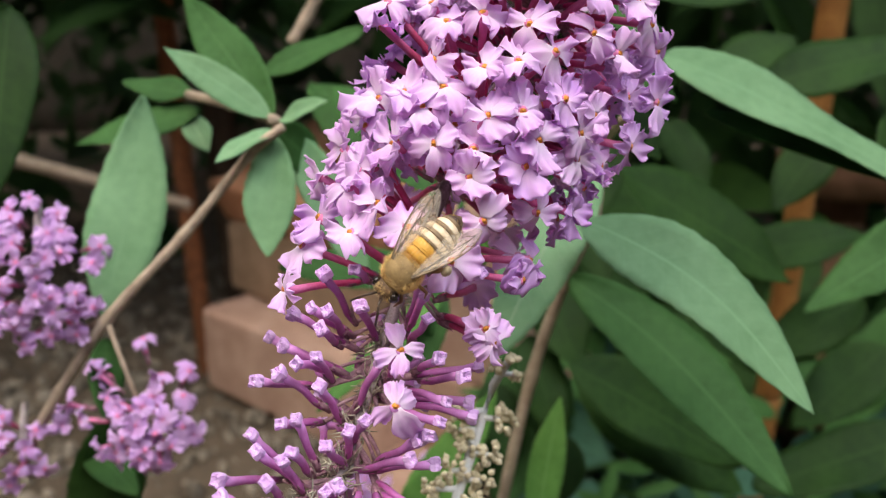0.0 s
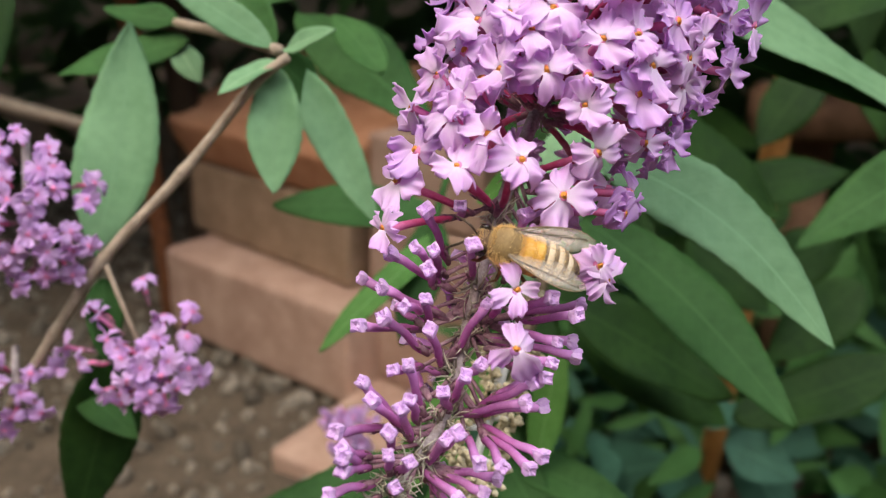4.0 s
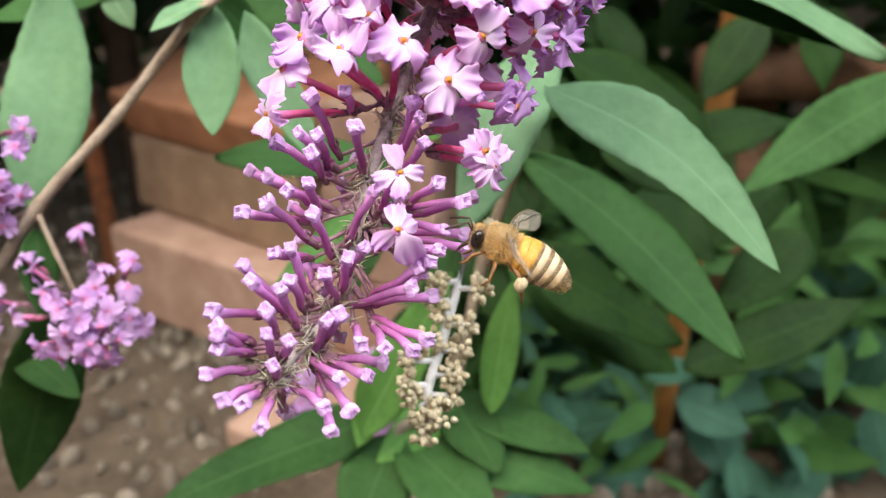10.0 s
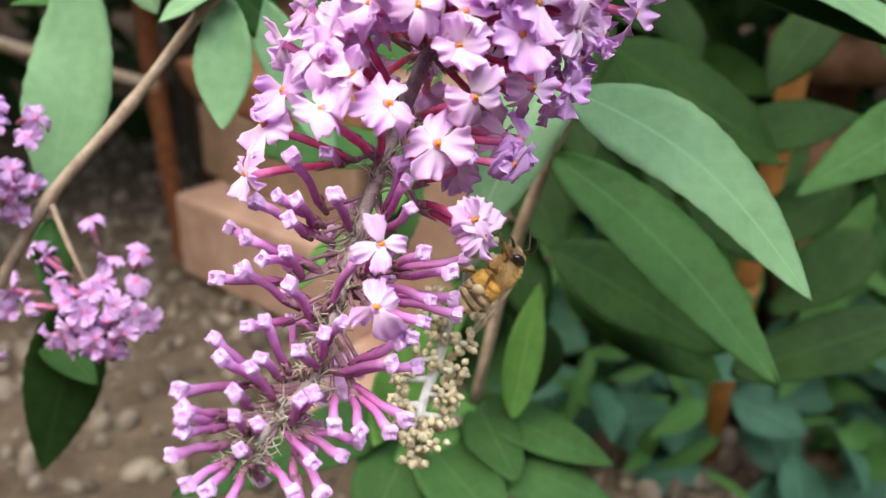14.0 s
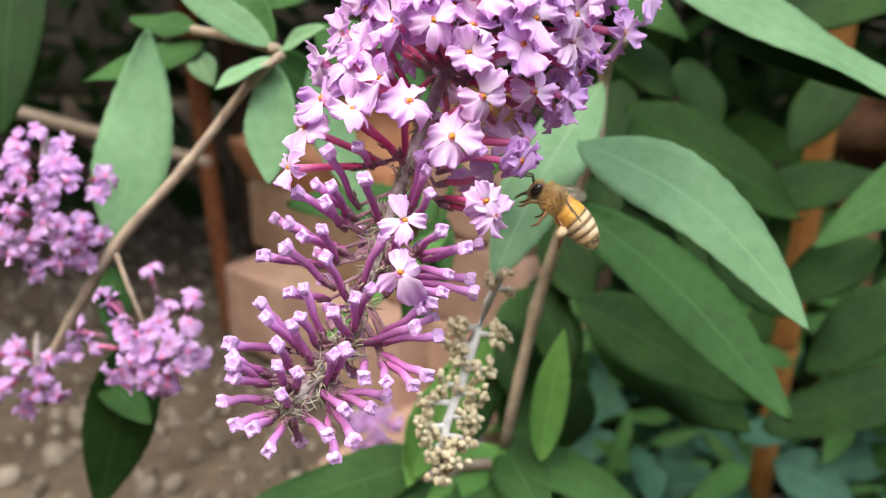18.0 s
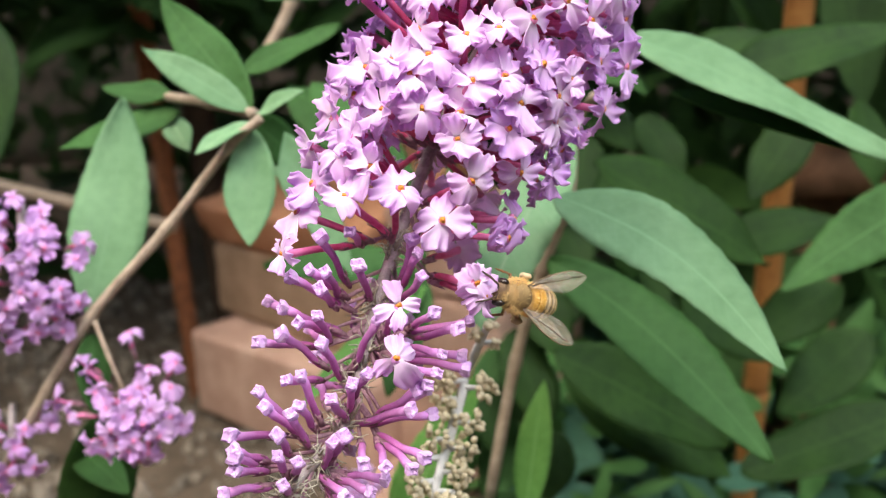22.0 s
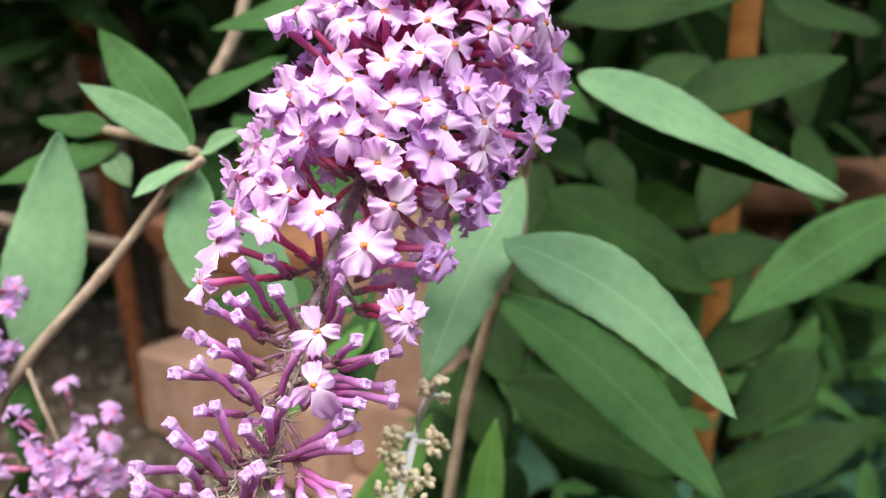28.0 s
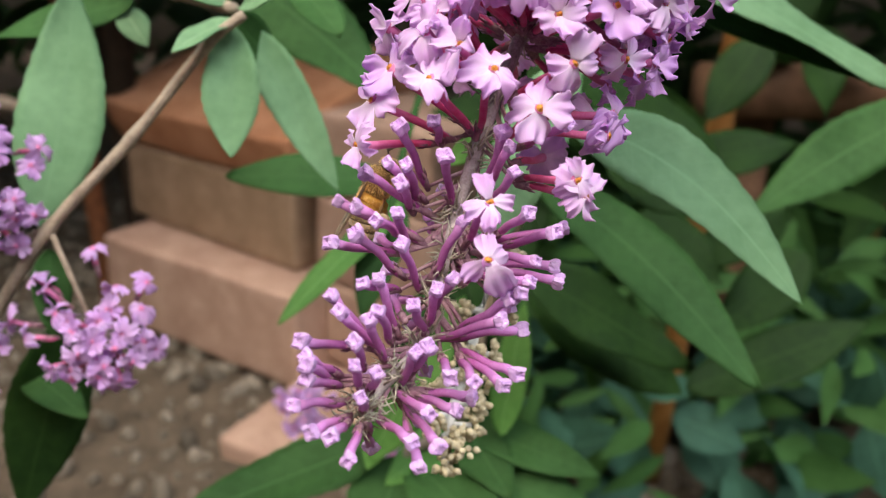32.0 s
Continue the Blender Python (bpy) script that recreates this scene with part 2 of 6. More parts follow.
M_STRIPE = material("bee_stripe_brown", (0.12, 0.08, 0.045), (0.27, 0.19, 0.11), 0.55, 500, 0.2, 3000, 0.3)
M_BAND = material("bee_band_cream", (0.66, 0.51, 0.32), (0.87, 0.75, 0.56), 0.85, 500, 0.4, 3000, 0.2)
M_LEG = material("bee_leg_brown", (0.12, 0.055, 0.018), (0.34, 0.17, 0.06), 0.45, 900, 0.2, 3000, 0.35)
M_EYE = material("bee_eye", (0.012, 0.009, 0.008), (0.03, 0.02, 0.016), 0.2, 3000, 0.1, 6000, 0.5)
M_POLLEN = material("pollen", (0.50, 0.39, 0.22), (0.70, 0.58, 0.38), 0.9, 2000, 0.5, 4000, 0.1)


def wing_material():
    m = bpy.data.materials.new("bee_wing")
    m.use_nodes = True
    nt = m.node_tree
    n, l = nt.nodes, nt.links
    bsdf = n["Principled BSDF"]
    bsdf.inputs["Roughness"].default_value = 0.25
    tp = n.new("ShaderNodeBsdfTransparent")
    tp.inputs["Color"].default_value = (0.98, 0.95, 0.90, 1)
    uv = n.new("ShaderNodeTexCoord")
    vor = n.new("ShaderNodeTexVoronoi")
    vor.feature = "DISTANCE_TO_EDGE"
    vor.inputs["Scale"].default_value = 3.2
    mp = n.new("ShaderNodeMapping")
    mp.inputs["Scale"].default_value = (0.9, 1.5, 1)
    l.new(uv.outputs["UV"], mp.inputs["Vector"])
    l.new(mp.outputs[0], vor.inputs["Vector"])
    lt = n.new("ShaderNodeMath")
    lt.operation = "LESS_THAN"
    lt.inputs[1].default_value = 0.018
    l.new(vor.outputs["Distance"], lt.inputs[0])
    ma = n.new("ShaderNodeMath")
    ma.operation = "MULTIPLY_ADD"
    ma.inputs[1].default_value = 0.42
    ma.inputs[2].default_value = 0.11
    l.new(lt.outputs[0], ma.inputs[0])
    tone = n.new("ShaderNodeMix")
    tone.data_type = "RGBA"
    tone.inputs[6].default_value = (0.90, 0.86, 0.76, 1)
    tone.inputs[7].default_value = (0.22, 0.13, 0.05, 1)
    l.new(lt.outputs[0], tone.inputs[0])
    l.new(tone.outputs[2], bsdf.inputs["Base Color"])
    mix = n.new("ShaderNodeMixShader")
    l.new(ma.outputs[0], mix.inputs[0])
    l.new(tp.outputs[0], mix.inputs[1])
    l.new(bsdf.outputs[0], mix.inputs[2])
    l.new(mix.outputs[0], n["Material Output"].inputs["Surface"])
    return m


M_WING = wing_material()


# ---- mesh helpers ----
def mesh_of(name, bm, mat, smooth=True):
    me = bpy.data.meshes.new(name)
    bm.to_mesh(me)
    bm.free()
    me.materials.append(mat)
    if smooth:
        me.polygons.foreach_set("use_smooth", [True] * len(me.polygons))
    return me


def placed(name, me, parent, m=None, label=""):
    ob = new(name, me)
    ob.parent = parent
    if m is not None:
        ob.matrix_basis = m
    if label:
        ob["label"] = label
    return ob


def part(name, bm, mat, parent, label="", m=None, smooth=True):
    return placed(name, mesh_of(name, bm, mat, smooth), parent, m, label)


def thing(name, m, label, category, group="", kind=""):
    ob = new(name)
    ob.empty_display_size = 0.01
    ob.matrix_basis = m
    return tagged(ob, label, category, group, kind)


def aim(origin, z_dir, spin=0.0, hint=(0.31, 0.17, 0.93)):
    """A pose at origin whose z runs along z_dir, turned by spin degrees about it."""
    z = Vector(z_dir).normalized()
    x = Vector(hint).cross(z)
    if x.length < 1e-4:
        x = Vector((1, 0, 0)).cross(z)
    x.normalize()
    y = z.cross(x)
    m = Matrix((x, y, z)).transposed().to_4x4()
    return Matrix.Translation(origin) @ m @ Matrix.Rotation(radians(spin), 4, "Z")


def tube(bm, pts, radii, sides=8, cap=True):
    """A closed tube of rings along points."""
    pts = [Vector(p) for p in pts]
    rings = []
    up = Vector((0.2, 0.35, 0.91))
    for i, p in enumerate(pts):
        t = (pts[min(i + 1, len(pts) - 1)] - pts[max(i - 1, 0)]).normalized()
        x = up.cross(t)
        if x.length < 1e-3:
            x = Vector((1, 0, 0)).cross(t)
        x.normalize()
        y = t.cross(x)
        r = radii[i] if hasattr(radii, "__len__") else radii
        rings.append([bm.verts.new(p + (x * math.cos(a) + y * math.sin(a)) * r) for a in (2 * math.pi * k / sides for k in range(sides))])
    for a, b in zip(rings, rings[1:]):
        for k in range(sides):
            bm.faces.new((a[k], a[(k + 1) % sides], b[(k + 1) % sides], b[k]))
    if cap:
        bm.faces.new(rings[0][::-1])
        bm.faces.new(rings[-1])
    return rings


def ball(bm, centre, rx, ry, rz, u=12, v=8, turn=None):
    c = Vector(centre)
    rings = []
    for j in range(1, v):
        th = math.pi * j / v
        ring = []
        for i in range(u):
            ph = 2 * math.pi * i / u
            p = Vector((rx * math.cos(th), ry * math.sin(th) * math.cos(ph), rz * math.sin(th) * math.sin(ph)))
            ring.append(bm.verts.new(c + (turn @ p if turn else p)))
        rings.append(ring)
    e = Vector((rx, 0, 0))
    a = bm.verts.new(c + (turn @ e if turn else e))
    b = bm.verts.new(c - (turn @ e if turn else e))
    for i in range(u):
        k = (i + 1) % u
        bm.faces.new((a, rings[0][i], rings[0][k]))
        bm.faces.new((b, rings[-1][k], rings[-1][i]))
        for r1, r2 in zip(rings, rings[1:]):
            bm.faces.new((r1[i], r2[i], r2[k], r1[k]))


def sheet(bm, fn, nu, nv, thick):
    """A thin closed sheet: fn(u, v) gives the place; UVs run with u and v."""
    uv = bm.loops.layers.uv.verify()
    top = [[Vector(fn(i / nu, j / nv)) for j in range(nv + 1)] for i in range(nu + 1)]
    nor = []
    for i in range(nu + 1):
        row = []
        for j in range(nv + 1):
            du = top[min(i + 1, nu)][j] - top[max(i - 1, 0)][j]
            dv = top[i][min(j + 1, nv)] - top[i][max(j - 1, 0)]
            nn = du.cross(dv)
            row.append(nn.normalized() if nn.length > 1e-12 else Vector((0, 0, 1)))
        nor.append(row)
    for side in (0, 1):
        vs = [[bm.verts.new(top[i][j] - nor[i][j] * thick * side) for j in range(nv + 1)] for i in range(nu + 1)]
        for i in range(nu):
            for j in range(nv):
                ids = [(i, j), (i + 1, j), (i + 1, j + 1), (i, j + 1)]
                if side:
                    ids.reverse()
                f = bm.faces.new([vs[a][b] for a, b in ids])
                for lp, (a, b) in zip(f.loops, ids):
                    lp[uv].uv = (a / nu, b / nv)
        if side == 0:
            first = vs
    edge = [(i, 0) for i in range(nu + 1)] + [(nu, j) for j in range(1, nv + 1)] + [(i, nv) for i in range(nu - 1, -1, -1)] + [(0, j) for j in range(nv - 1, 0, -1)]
    for a, b in zip(edge, edge[1:] + edge[:1]):
        f = bm.faces.new((first[b[0]][b[1]], first[a[0]][a[1]], vs[a[0]][a[1]], vs[b[0]][b[1]]))
        for lp, (p, q) in zip(f.loops, (b, a, a, b)):
            lp[uv].uv = (p / nu, q / nv)


# ---- leaves ----
def leaf_mesh(length, width, fold=0.12, droop=0.1, curl=0.0, peak=0.42, seed=0, nu=44, nv=8, mat=None, tooth=0.02):
    """A lance-shaped blade along x, its face towards z, with a folded midrib and a slightly toothed, wavy edge."""
    rnd = random.Random(seed)
    ph = [rnd.uniform(0, 6.28) for _ in range(4)]

    def fn(u, v):
        s = (v - 0.5) * 2
        e = u ** (math.log(0.5) / math.log(peak))
        w = width / 2 * max(math.sin(math.pi * e), 0.0) ** 0.8 + width * 0.018 * (1 - u)
        w *= 1 + tooth * math.sin(u * 75 + ph[0]) * abs(s) + 0.03 * math.sin(u * 9 + ph[3])
        z = fold * w * abs(s) ** 1.3 + 0.05 * width * math.sin(u * 7 + ph[1]) * abs(s) * s + 0.03 * width * math.sin(u * 11 + ph[2]) * s
        z -= droop * length * u * u
        z += 0.012 * length * math.sin(u * 5 + ph[1])
        y = s * w + curl * length * math.sin(math.pi * u) * 0.5
        return (u * length, y, z)

    bm = bmesh.new()
    sheet(bm, fn, nu, nv, max(width * 0.012, 0.0002))
    return mesh_of("leaf", bm, mat)


def leaf_pose(base, tip, face):
    b, t = Vector(base), Vector(tip)
    x = (t - b).normalized()
    z = Vector(face)
    z = (z - x * z.dot(x)).normalized()
    y = z.cross(x)
    return Matrix.Translation(b) @ Matrix((x, y, z)).transposed().to_4x4(), (t - b).length


LEAF_COUNT = [0]


def leaf(parent, base, tip, width, face, mat, fold=0.12, droop=0.06, curl=0.0, peak=0.42, label="", stalk=True):
    """One leaf with its stalk and raised midrib, from base to tip, width in metres."""
    LEAF_COUNT[0] += 1
    m, length = leaf_pose(base, tip, face)
    inv = parent.matrix_basis.inverted()
    me = leaf_mesh(length, width, fold, droop, curl, peak, LEAF_COUNT[0], mat=mat)
    ob = placed("leaf", me, parent, inv @ m, label)
    rnd = random.Random(LEAF_COUNT[0])
    wave = [rnd.uniform(0, 6.28) for _ in range(2)][1]
    bm = bmesh.new()
    pts = []
    for i in range(25):
        u = i / 24 * 0.93
        pts.append((u * length, curl * length * math.sin(math.pi * u) * 0.5, -droop * length * u * u + 0.012 * length * math.sin(u * 5 + wave) - 0.0005))
    tube(bm, pts, [0.0005 * (1 - 0.8 * i / 24) for i in range(25)], 6)
    part("midrib", bm, mat, ob)
    return ob


def twig(parent, pts, radii, mat=None, name="twig", knots=True, sides=10, seed=1):
    """A woody stem through points, softly rounded, with leaf-scar knots."""
    rnd = random.Random(seed)
    P = [Vector(p) for p in pts]
    E = [2 * P[0] - P[1]] + P + [2 * P[-1] - P[-2]]
    fine, rr = [], []
    for i in range(len(P) - 1):
        for k in range(8):
            f = k / 8
            a, b, c, d = E[i : i + 4]
            fine.append(0.5 * (2 * b + (c - a) * f + (2 * a - 5 * b + 4 * c - d) * f * f + (3 * b - a - 3 * c + d) * f**3))
            r = radii[i] * (1 - f) + radii[i + 1] * f
            rr.append(r * (1 + rnd.uniform(-0.05, 0.05) + (0.25 if knots and k == 0 and i else 0)))
    fine.append(P[-1])
    rr.append(radii[-1])
    bm = bmesh.new()
    inv = parent.matrix_basis.inverted()
    tube(bm, [inv @ p for p in fine], rr, sides)
    return part(name, bm, mat or M_TWIG, parent)


# ---- florets ----
def petal_mesh(seed, length=0.0031, width=0.0036, back=0.14):
    """One lobe: a short claw at the throat that widens to a ruffled, jagged end; along x, face towards z."""
    rnd = random.Random(seed)
    a, b, c = (rnd.uniform(0, 6.28) for _ in range(3))
    back = back + rnd.uniform(-0.40, 0.55)
    length *= rnd.uniform(0.85, 1.14)
    width *= rnd.uniform(0.74, 1.14)
    lean = rnd.uniform(-0.0007, 0.0007)
    roll = rnd.uniform(-0.35, 0.5)
    notch = rnd.uniform(0.0001, 0.0005)
    teeth = [rnd.uniform(-1, 1) for _ in range(13)]
    nicks = [rnd.uniform(-1, 1) for _ in range(9)]

    def jag(row, q):
        k = min(int(q * (len(row) - 1)), len(row) - 2)
        f = q * (len(row) - 1) - k
        return row[k] * (1 - f) + row[k + 1] * f

    def fn(u, v):
        s = (v - 0.5) * 2
        g = min(u / 0.60, 1.0)
        side = 1 + 0.10 * jag(nicks, u) * g * (1 if s > 0 else -1)
        w = width / 2 * (0.34 + 0.66 * g * g * (3 - 2 * g)) * side
        end = u**3
        x = 0.00030 + length * (u - 0.20 * abs(s) ** 2.4 * u**2.5) - notch * end * math.exp(-((s / 0.25) ** 2))
        x += end * 0.00024 * jag(teeth, v)
        z = -back * length * u * u - roll * w * s * s * u + 0.00062 * u * u * math.sin(s * 3.2 + b) + 0.00050 * end * math.sin(s * 8.0 + a) + 0.00012 * end * jag(teeth, 1 - v)
        z += 0.00022 * (1 - abs(s)) * u * (1 - u) * 4 * math.sin(a)
        return (x, s * w + lean * u * u, z)

    bm = bmesh.new()
    sheet(bm, fn, 9, 24, 0.00009)
    return bm


def tube_mesh(length, mat, flare=0.00064):
    """A corolla tube: mouth at the origin, base at -length along z, ringed with a dark calyx at the base."""
    bm = bmesh.new()
    n = 7
    pts = [(0.0002 * math.sin(k * 1.1), 0.00012 * math.sin(k * 0.8), -length * (1 - k / n)) for k in range(n + 1)]
    pts[-1] = (0, 0, 0)
    rad = [0.00034, 0.00041, 0.00046, 0.00048, 0.00049, 0.00051, 0.00055, flare]
    tube(bm, pts, rad, 8)
    return mesh_of("tube", bm, mat)


def bud_mesh(seed):
    """A closed bud tip: four folded lobes make a squarish, puckered knob at the end of the tube."""
    rnd = random.Random(seed)
    bm = bmesh.new()
    rows = []
    prof = [(-0.0007, 0.00058), (-0.0002, 0.00074), (0.0002, 0.00106), (0.0008, 0.00118), (0.0013, 0.00108), (0.00145, 0.00070), (0.00105, 0.00022)]
    ph = rnd.uniform(0, 6.28)
    for z, r in prof:
        ring = []
        for k in range(16):
            a = 2 * math.pi * k / 16
            lobe = 1 / max(abs(math.cos(a)), abs(math.sin(a))) ** 0.7
            cleft = 0.07 if k % 4 == 0 and z > 0 else 0
            rr = r * (0.88 * lobe - cleft) * (1 + 0.10 * math.sin(a * 2 + ph) + rnd.uniform(-0.08, 0.08))
            tip = (0.00012 if k % 4 == 2 and z > 0.0005 else 0) + rnd.uniform(-0.00013, 0.00013)
            ring.append(bm.verts.new((rr * math.cos(a), rr * math.sin(a), z + tip)))
        rows.append(ring)
    for r1, r2 in zip(rows, rows[1:]):
        for k in range(16):
            bm.faces.new((r1[k], r1[(k + 1) % 16], r2[(k + 1) % 16], r2[k]))
    bm.faces.new(rows[0][::-1])
    bm.faces.new(rows[-1])
    return mesh_of("bud_tip", bm, M_BUD, False)


def throat_mesh(mat):
    bm = bmesh.new()
    tube(bm, [(0, 0, -0.0006), (0, 0, 0.00003), (0, 0, 0.00012), (0, 0, -0.0001)], [0.00046, 0.00046, 0.00030, 0.00010], 12)
    return mesh_of("throat", bm, mat)


def calyx_mesh():
    bm = bmesh.new()
    tube(bm, [(0, 0, -0.0004), (0, 0, 0.0012), (0, 0, 0.0024)], [0.00036, 0.00052, 0.00050], 8)
    for k in range(4):
        a = k * math.pi / 2
        tube(bm, [(0.00044 * math.cos(a), 0.00044 * math.sin(a), 0.002), (0.00062 * math.cos(a), 0.00062 * math.sin(a), 0.0032)], [0.00022, 0.00005], 5)
    return mesh_of("calyx", bm, M_CALYX)


PETALS = [mesh_of("petal", petal_mesh(s), M_PETAL) for s in range(14)]
PETALS_PALE = [mesh_of("petal", petal_mesh(s + 40), M_PETAL_PALE) for s in range(14)]
PETALS_SLIM = [mesh_of("petal", petal_mesh(s + 70, 0.0036, 0.0032, 0.2), M_PETAL_PALE) for s in range(8)]
PETALS_FAR = [mesh_of("petal", petal_mesh(s + 20), M_PETAL_FAR) for s in range(5)]
LENGTHS = tuple(0.004 + 0.001 * k for k in range(15))
TUBES = {(k, c): tube_mesh(q, m) for k, q in enumerate(LENGTHS) for c, m in (("red", M_TUBE_RED), ("purple", M_TUBE))}
BUDS = [bud_mesh(s) for s in range(5)]
THROAT, THROAT_FAR, CALYX = throat_mesh(M_THROAT), throat_mesh(M_TUBE_RED), calyx_mesh()


def floret(parent, base, mouth, spin, petals, tone="red", size=1.0, open_wide=8.0, face=None):
    """An open floret in its parent's space: tube from base to mouth, four petals turned to face, the first of them spin degrees from hanging straight down."""
    d = Vector(mouth) - Vector(base)
    k = min(range(len(LENGTHS)), key=lambda i: abs(LENGTHS[i] - d.length))
    m = aim(mouth, d, spin)
    ob = placed("floret", TUBES[k, tone], parent, m)
    rnd = random.Random(int(spin * 13 + d.length * 1e6))
    z = Vector(face if face is not None else d).normalized()
    x = Vector((0, 0, -1)) - z * -z.z
    x = x.normalized() if x.length > 0.05 else Vector((1, 0, 0))
    crown = m.to_3x3().inverted().to_4x4() @ Matrix((x, z.cross(x), z)).transposed().to_4x4() @ Matrix.Rotation(radians(spin), 4, "Z")
    for q in range(4):
        pm = Matrix.Rotation(radians(q * 90 + rnd.uniform(-17, 17)), 4, "Z") @ Matrix.Rotation(radians(-open_wide + rnd.uniform(-30, 28)), 4, "Y") @ Matrix.Rotation(radians(rnd.uniform(-22, 22)), 4, "X") @ Matrix.Scale(size * rnd.uniform(0.84, 1.12) * (1.08 if q == 0 else 1.0), 4)
        placed("petal", rnd.choice(petals), ob, crown @ pm)
    placed("throat", THROAT_FAR if petals is PETALS_FAR else THROAT, ob, crown)
    placed("calyx", CALYX, ob, Matrix.Translation((0, 0, -LENGTHS[k])))
    return ob


def bud(parent, base, mouth, spin, size=1.0):
    d = Vector(mouth) - Vector(base)
    k = min(range(len(LENGTHS)), key=lambda i: abs(LENGTHS[i] - d.length))
    ob = placed("floret_bud", TUBES[k, "purple"], parent, aim(mouth, d, spin))
    rnd = random.Random(int(spin * 7 + d.length * 1e6))
    placed("bud_tip", rnd.choice(BUDS), ob, Matrix.Scale(size * rnd.uniform(0.66, 0.88), 4))
    placed("calyx", CALYX, ob, Matrix.Translation((0, 0, -LENGTHS[k])))
    return ob


# ---- the hanging flower spike ----
SPIKE_AT = Vector((-0.0102, 0.0014, 0.3695))
SPIKE_AXIS = [Vector(p) / 1000 for p in [[-10.4, -15.4, -18.5], [-4.9, -8.4, -14.2], [-2.5, -1.7, -7.3], [-0.2, 4.0, 0.6], [2.9, 9.0, 8.8], [6.4, 13.7, 17.2], [10.7, 18.5, 25.5], [15.2, 23.8, 33.5], [19.8, 29.3, 41.5], [25.1, 34.7, 49.5], [31.1, 40.2, 57.6]]]


def spike_axis(s):
    """The place on the stem s mm from its tip, and the frame there: along, facing, across."""
    n = len(SPIKE_AXIS)

    def at(q):
        E = [2 * SPIKE_AXIS[0] - SPIKE_AXIS[1]] + SPIKE_AXIS + [2 * SPIKE_AXIS[-1] - SPIKE_AXIS[-2]]
        i = max(0, min(int(q // 10), n - 2))
        f = q / 10 - i
        a, b, c, d = E[i : i + 4]
        return 0.5 * (2 * b + (c - a) * f + (2 * a - 5 * b + 4 * c - d) * f * f + (3 * b - a - 3 * c + d) * f**3)

    t = (at(s + 1) - at(s - 1)).normalized()
    nn = Vector((0, -1, 0))
    nn = (nn - t * nn.dot(t)).normalized()
    return at(s), t, nn, t.cross(nn)


spike = thing("flower_spike", Matrix.Translation(SPIKE_AT), "hanging lilac butterfly bush flower spike, open florets above closed buds", "flower")
bm = bmesh.new()
_pts = [spike_axis(q)[0] for q in range(-1, 104, 3)]
tube(bm, _pts, [0.0006 + 0.00035 * min(i / 16, 1) for i in range(len(_pts))], 10)
part("stem", bm, M_STEM, spike, "grey-purple felted flower stem")
# the arching twig that it hangs from
_end, _dir = spike_axis(102)[0], (spike_axis(102)[0] - spike_axis(95)[0]).normalized()
bm = bmesh.new()
_arc = [_end + _dir * q + Vector((0, 0.25, 0.4)) * max(q - 0.05, 0) ** 2 * 6 for q in (0, 0.02, 0.04, 0.06, 0.09, 0.12, 0.16, 0.20)]
tube(bm, _arc, [0.0014, 0.0015, 0.0016, 0.0017, 0.0019, 0.0021, 0.0024, 0.0027], 10)
part("twig", bm, M_TWIG, spike, "tan twig above the flower")


def spike_spot(s, angle, reach):
    p, t, nn, b = spike_axis(s)
    a = radians(angle)
    return p + (nn * math.cos(a) + b * math.sin(a)) * reach / 1000


_rnd = random.Random(5)
FLOWER_KNOTS = (20, 29, 36, 43, 51, 60, 70, 80, 90, 100)  # where the whorls spring from the stem, mm from the tip


def open_floret(mouth, base, s, angle):
    out = (mouth - base).normalized()
    face = out
    if abs(angle) < 100:
        # the mouths turn up and outwards to the light
        face = (out + Vector((_rnd.uniform(-0.4, 0.4), -0.30, 0.28 + _rnd.uniform(-0.4, 0.4))) * (1.0 if abs(angle) < 50 else 1.3)).normalized()
    pale = _rnd.random() < (1.0 if s < 30 else 0.85 if abs(angle) < 60 else 0.4)
    floret(spike, base, mouth, _rnd.uniform(-24, 24), PETALS_SLIM if s < 34 else PETALS_PALE if pale else PETALS, "red" if s > 26 else "purple", (0.80 if s < 34 else 1.02) * _rnd.uniform(0.9, 1.1), _rnd.uniform(-14, 18), face)


def open_whorl(rows):
    """Open florets: mm from the tip, degrees round the stem from the side that faces out, mm out from the stem."""
    for s, angle, reach in rows:
        mouth = spike_spot(s, angle, reach)
        knot = min(FLOWER_KNOTS, key=lambda q: abs(q - s + 1.5))
        base = spike_spot(knot * 0.75 + s * 0.25 + _rnd.uniform(-1, 1), angle + _rnd.uniform(-15, 15), 2.4)
        out = (mouth - base).normalized()
        if (mouth - base).length > 0.0175:
            base = mouth - out * 0.0170
        open_floret(mouth, base, s, angle)


def peduncle(at, angle, reach, base):
    """The short woolly stalk that carries a floret's foot clear of the stem."""
    if reach > 1.2:
        bm = bmesh.new()
        tube(bm, [spike_spot(at + 3.4, angle, 0.5), spike_spot(at + 1.6, angle, reach * 0.6), base], [0.00034, 0.00026, 0.00026], 6)
        part("flower_stalk", bm, M_CALYX, spike)


def stalked_whorl(rows, opened=False):
    """Florets on their stalks: mouth and foot, each in mm from the tip, degrees round the stem and mm out."""
    for s, angle, reach, at, turn, foot in rows:
        mouth, base = spike_spot(s, angle, reach), spike_spot(at, turn, foot)
        peduncle(at, turn, foot, base)
        if opened:
            open_floret(mouth, base, s, angle)
        else:
            bud(spike, base, mouth, _rnd.uniform(0, 360))


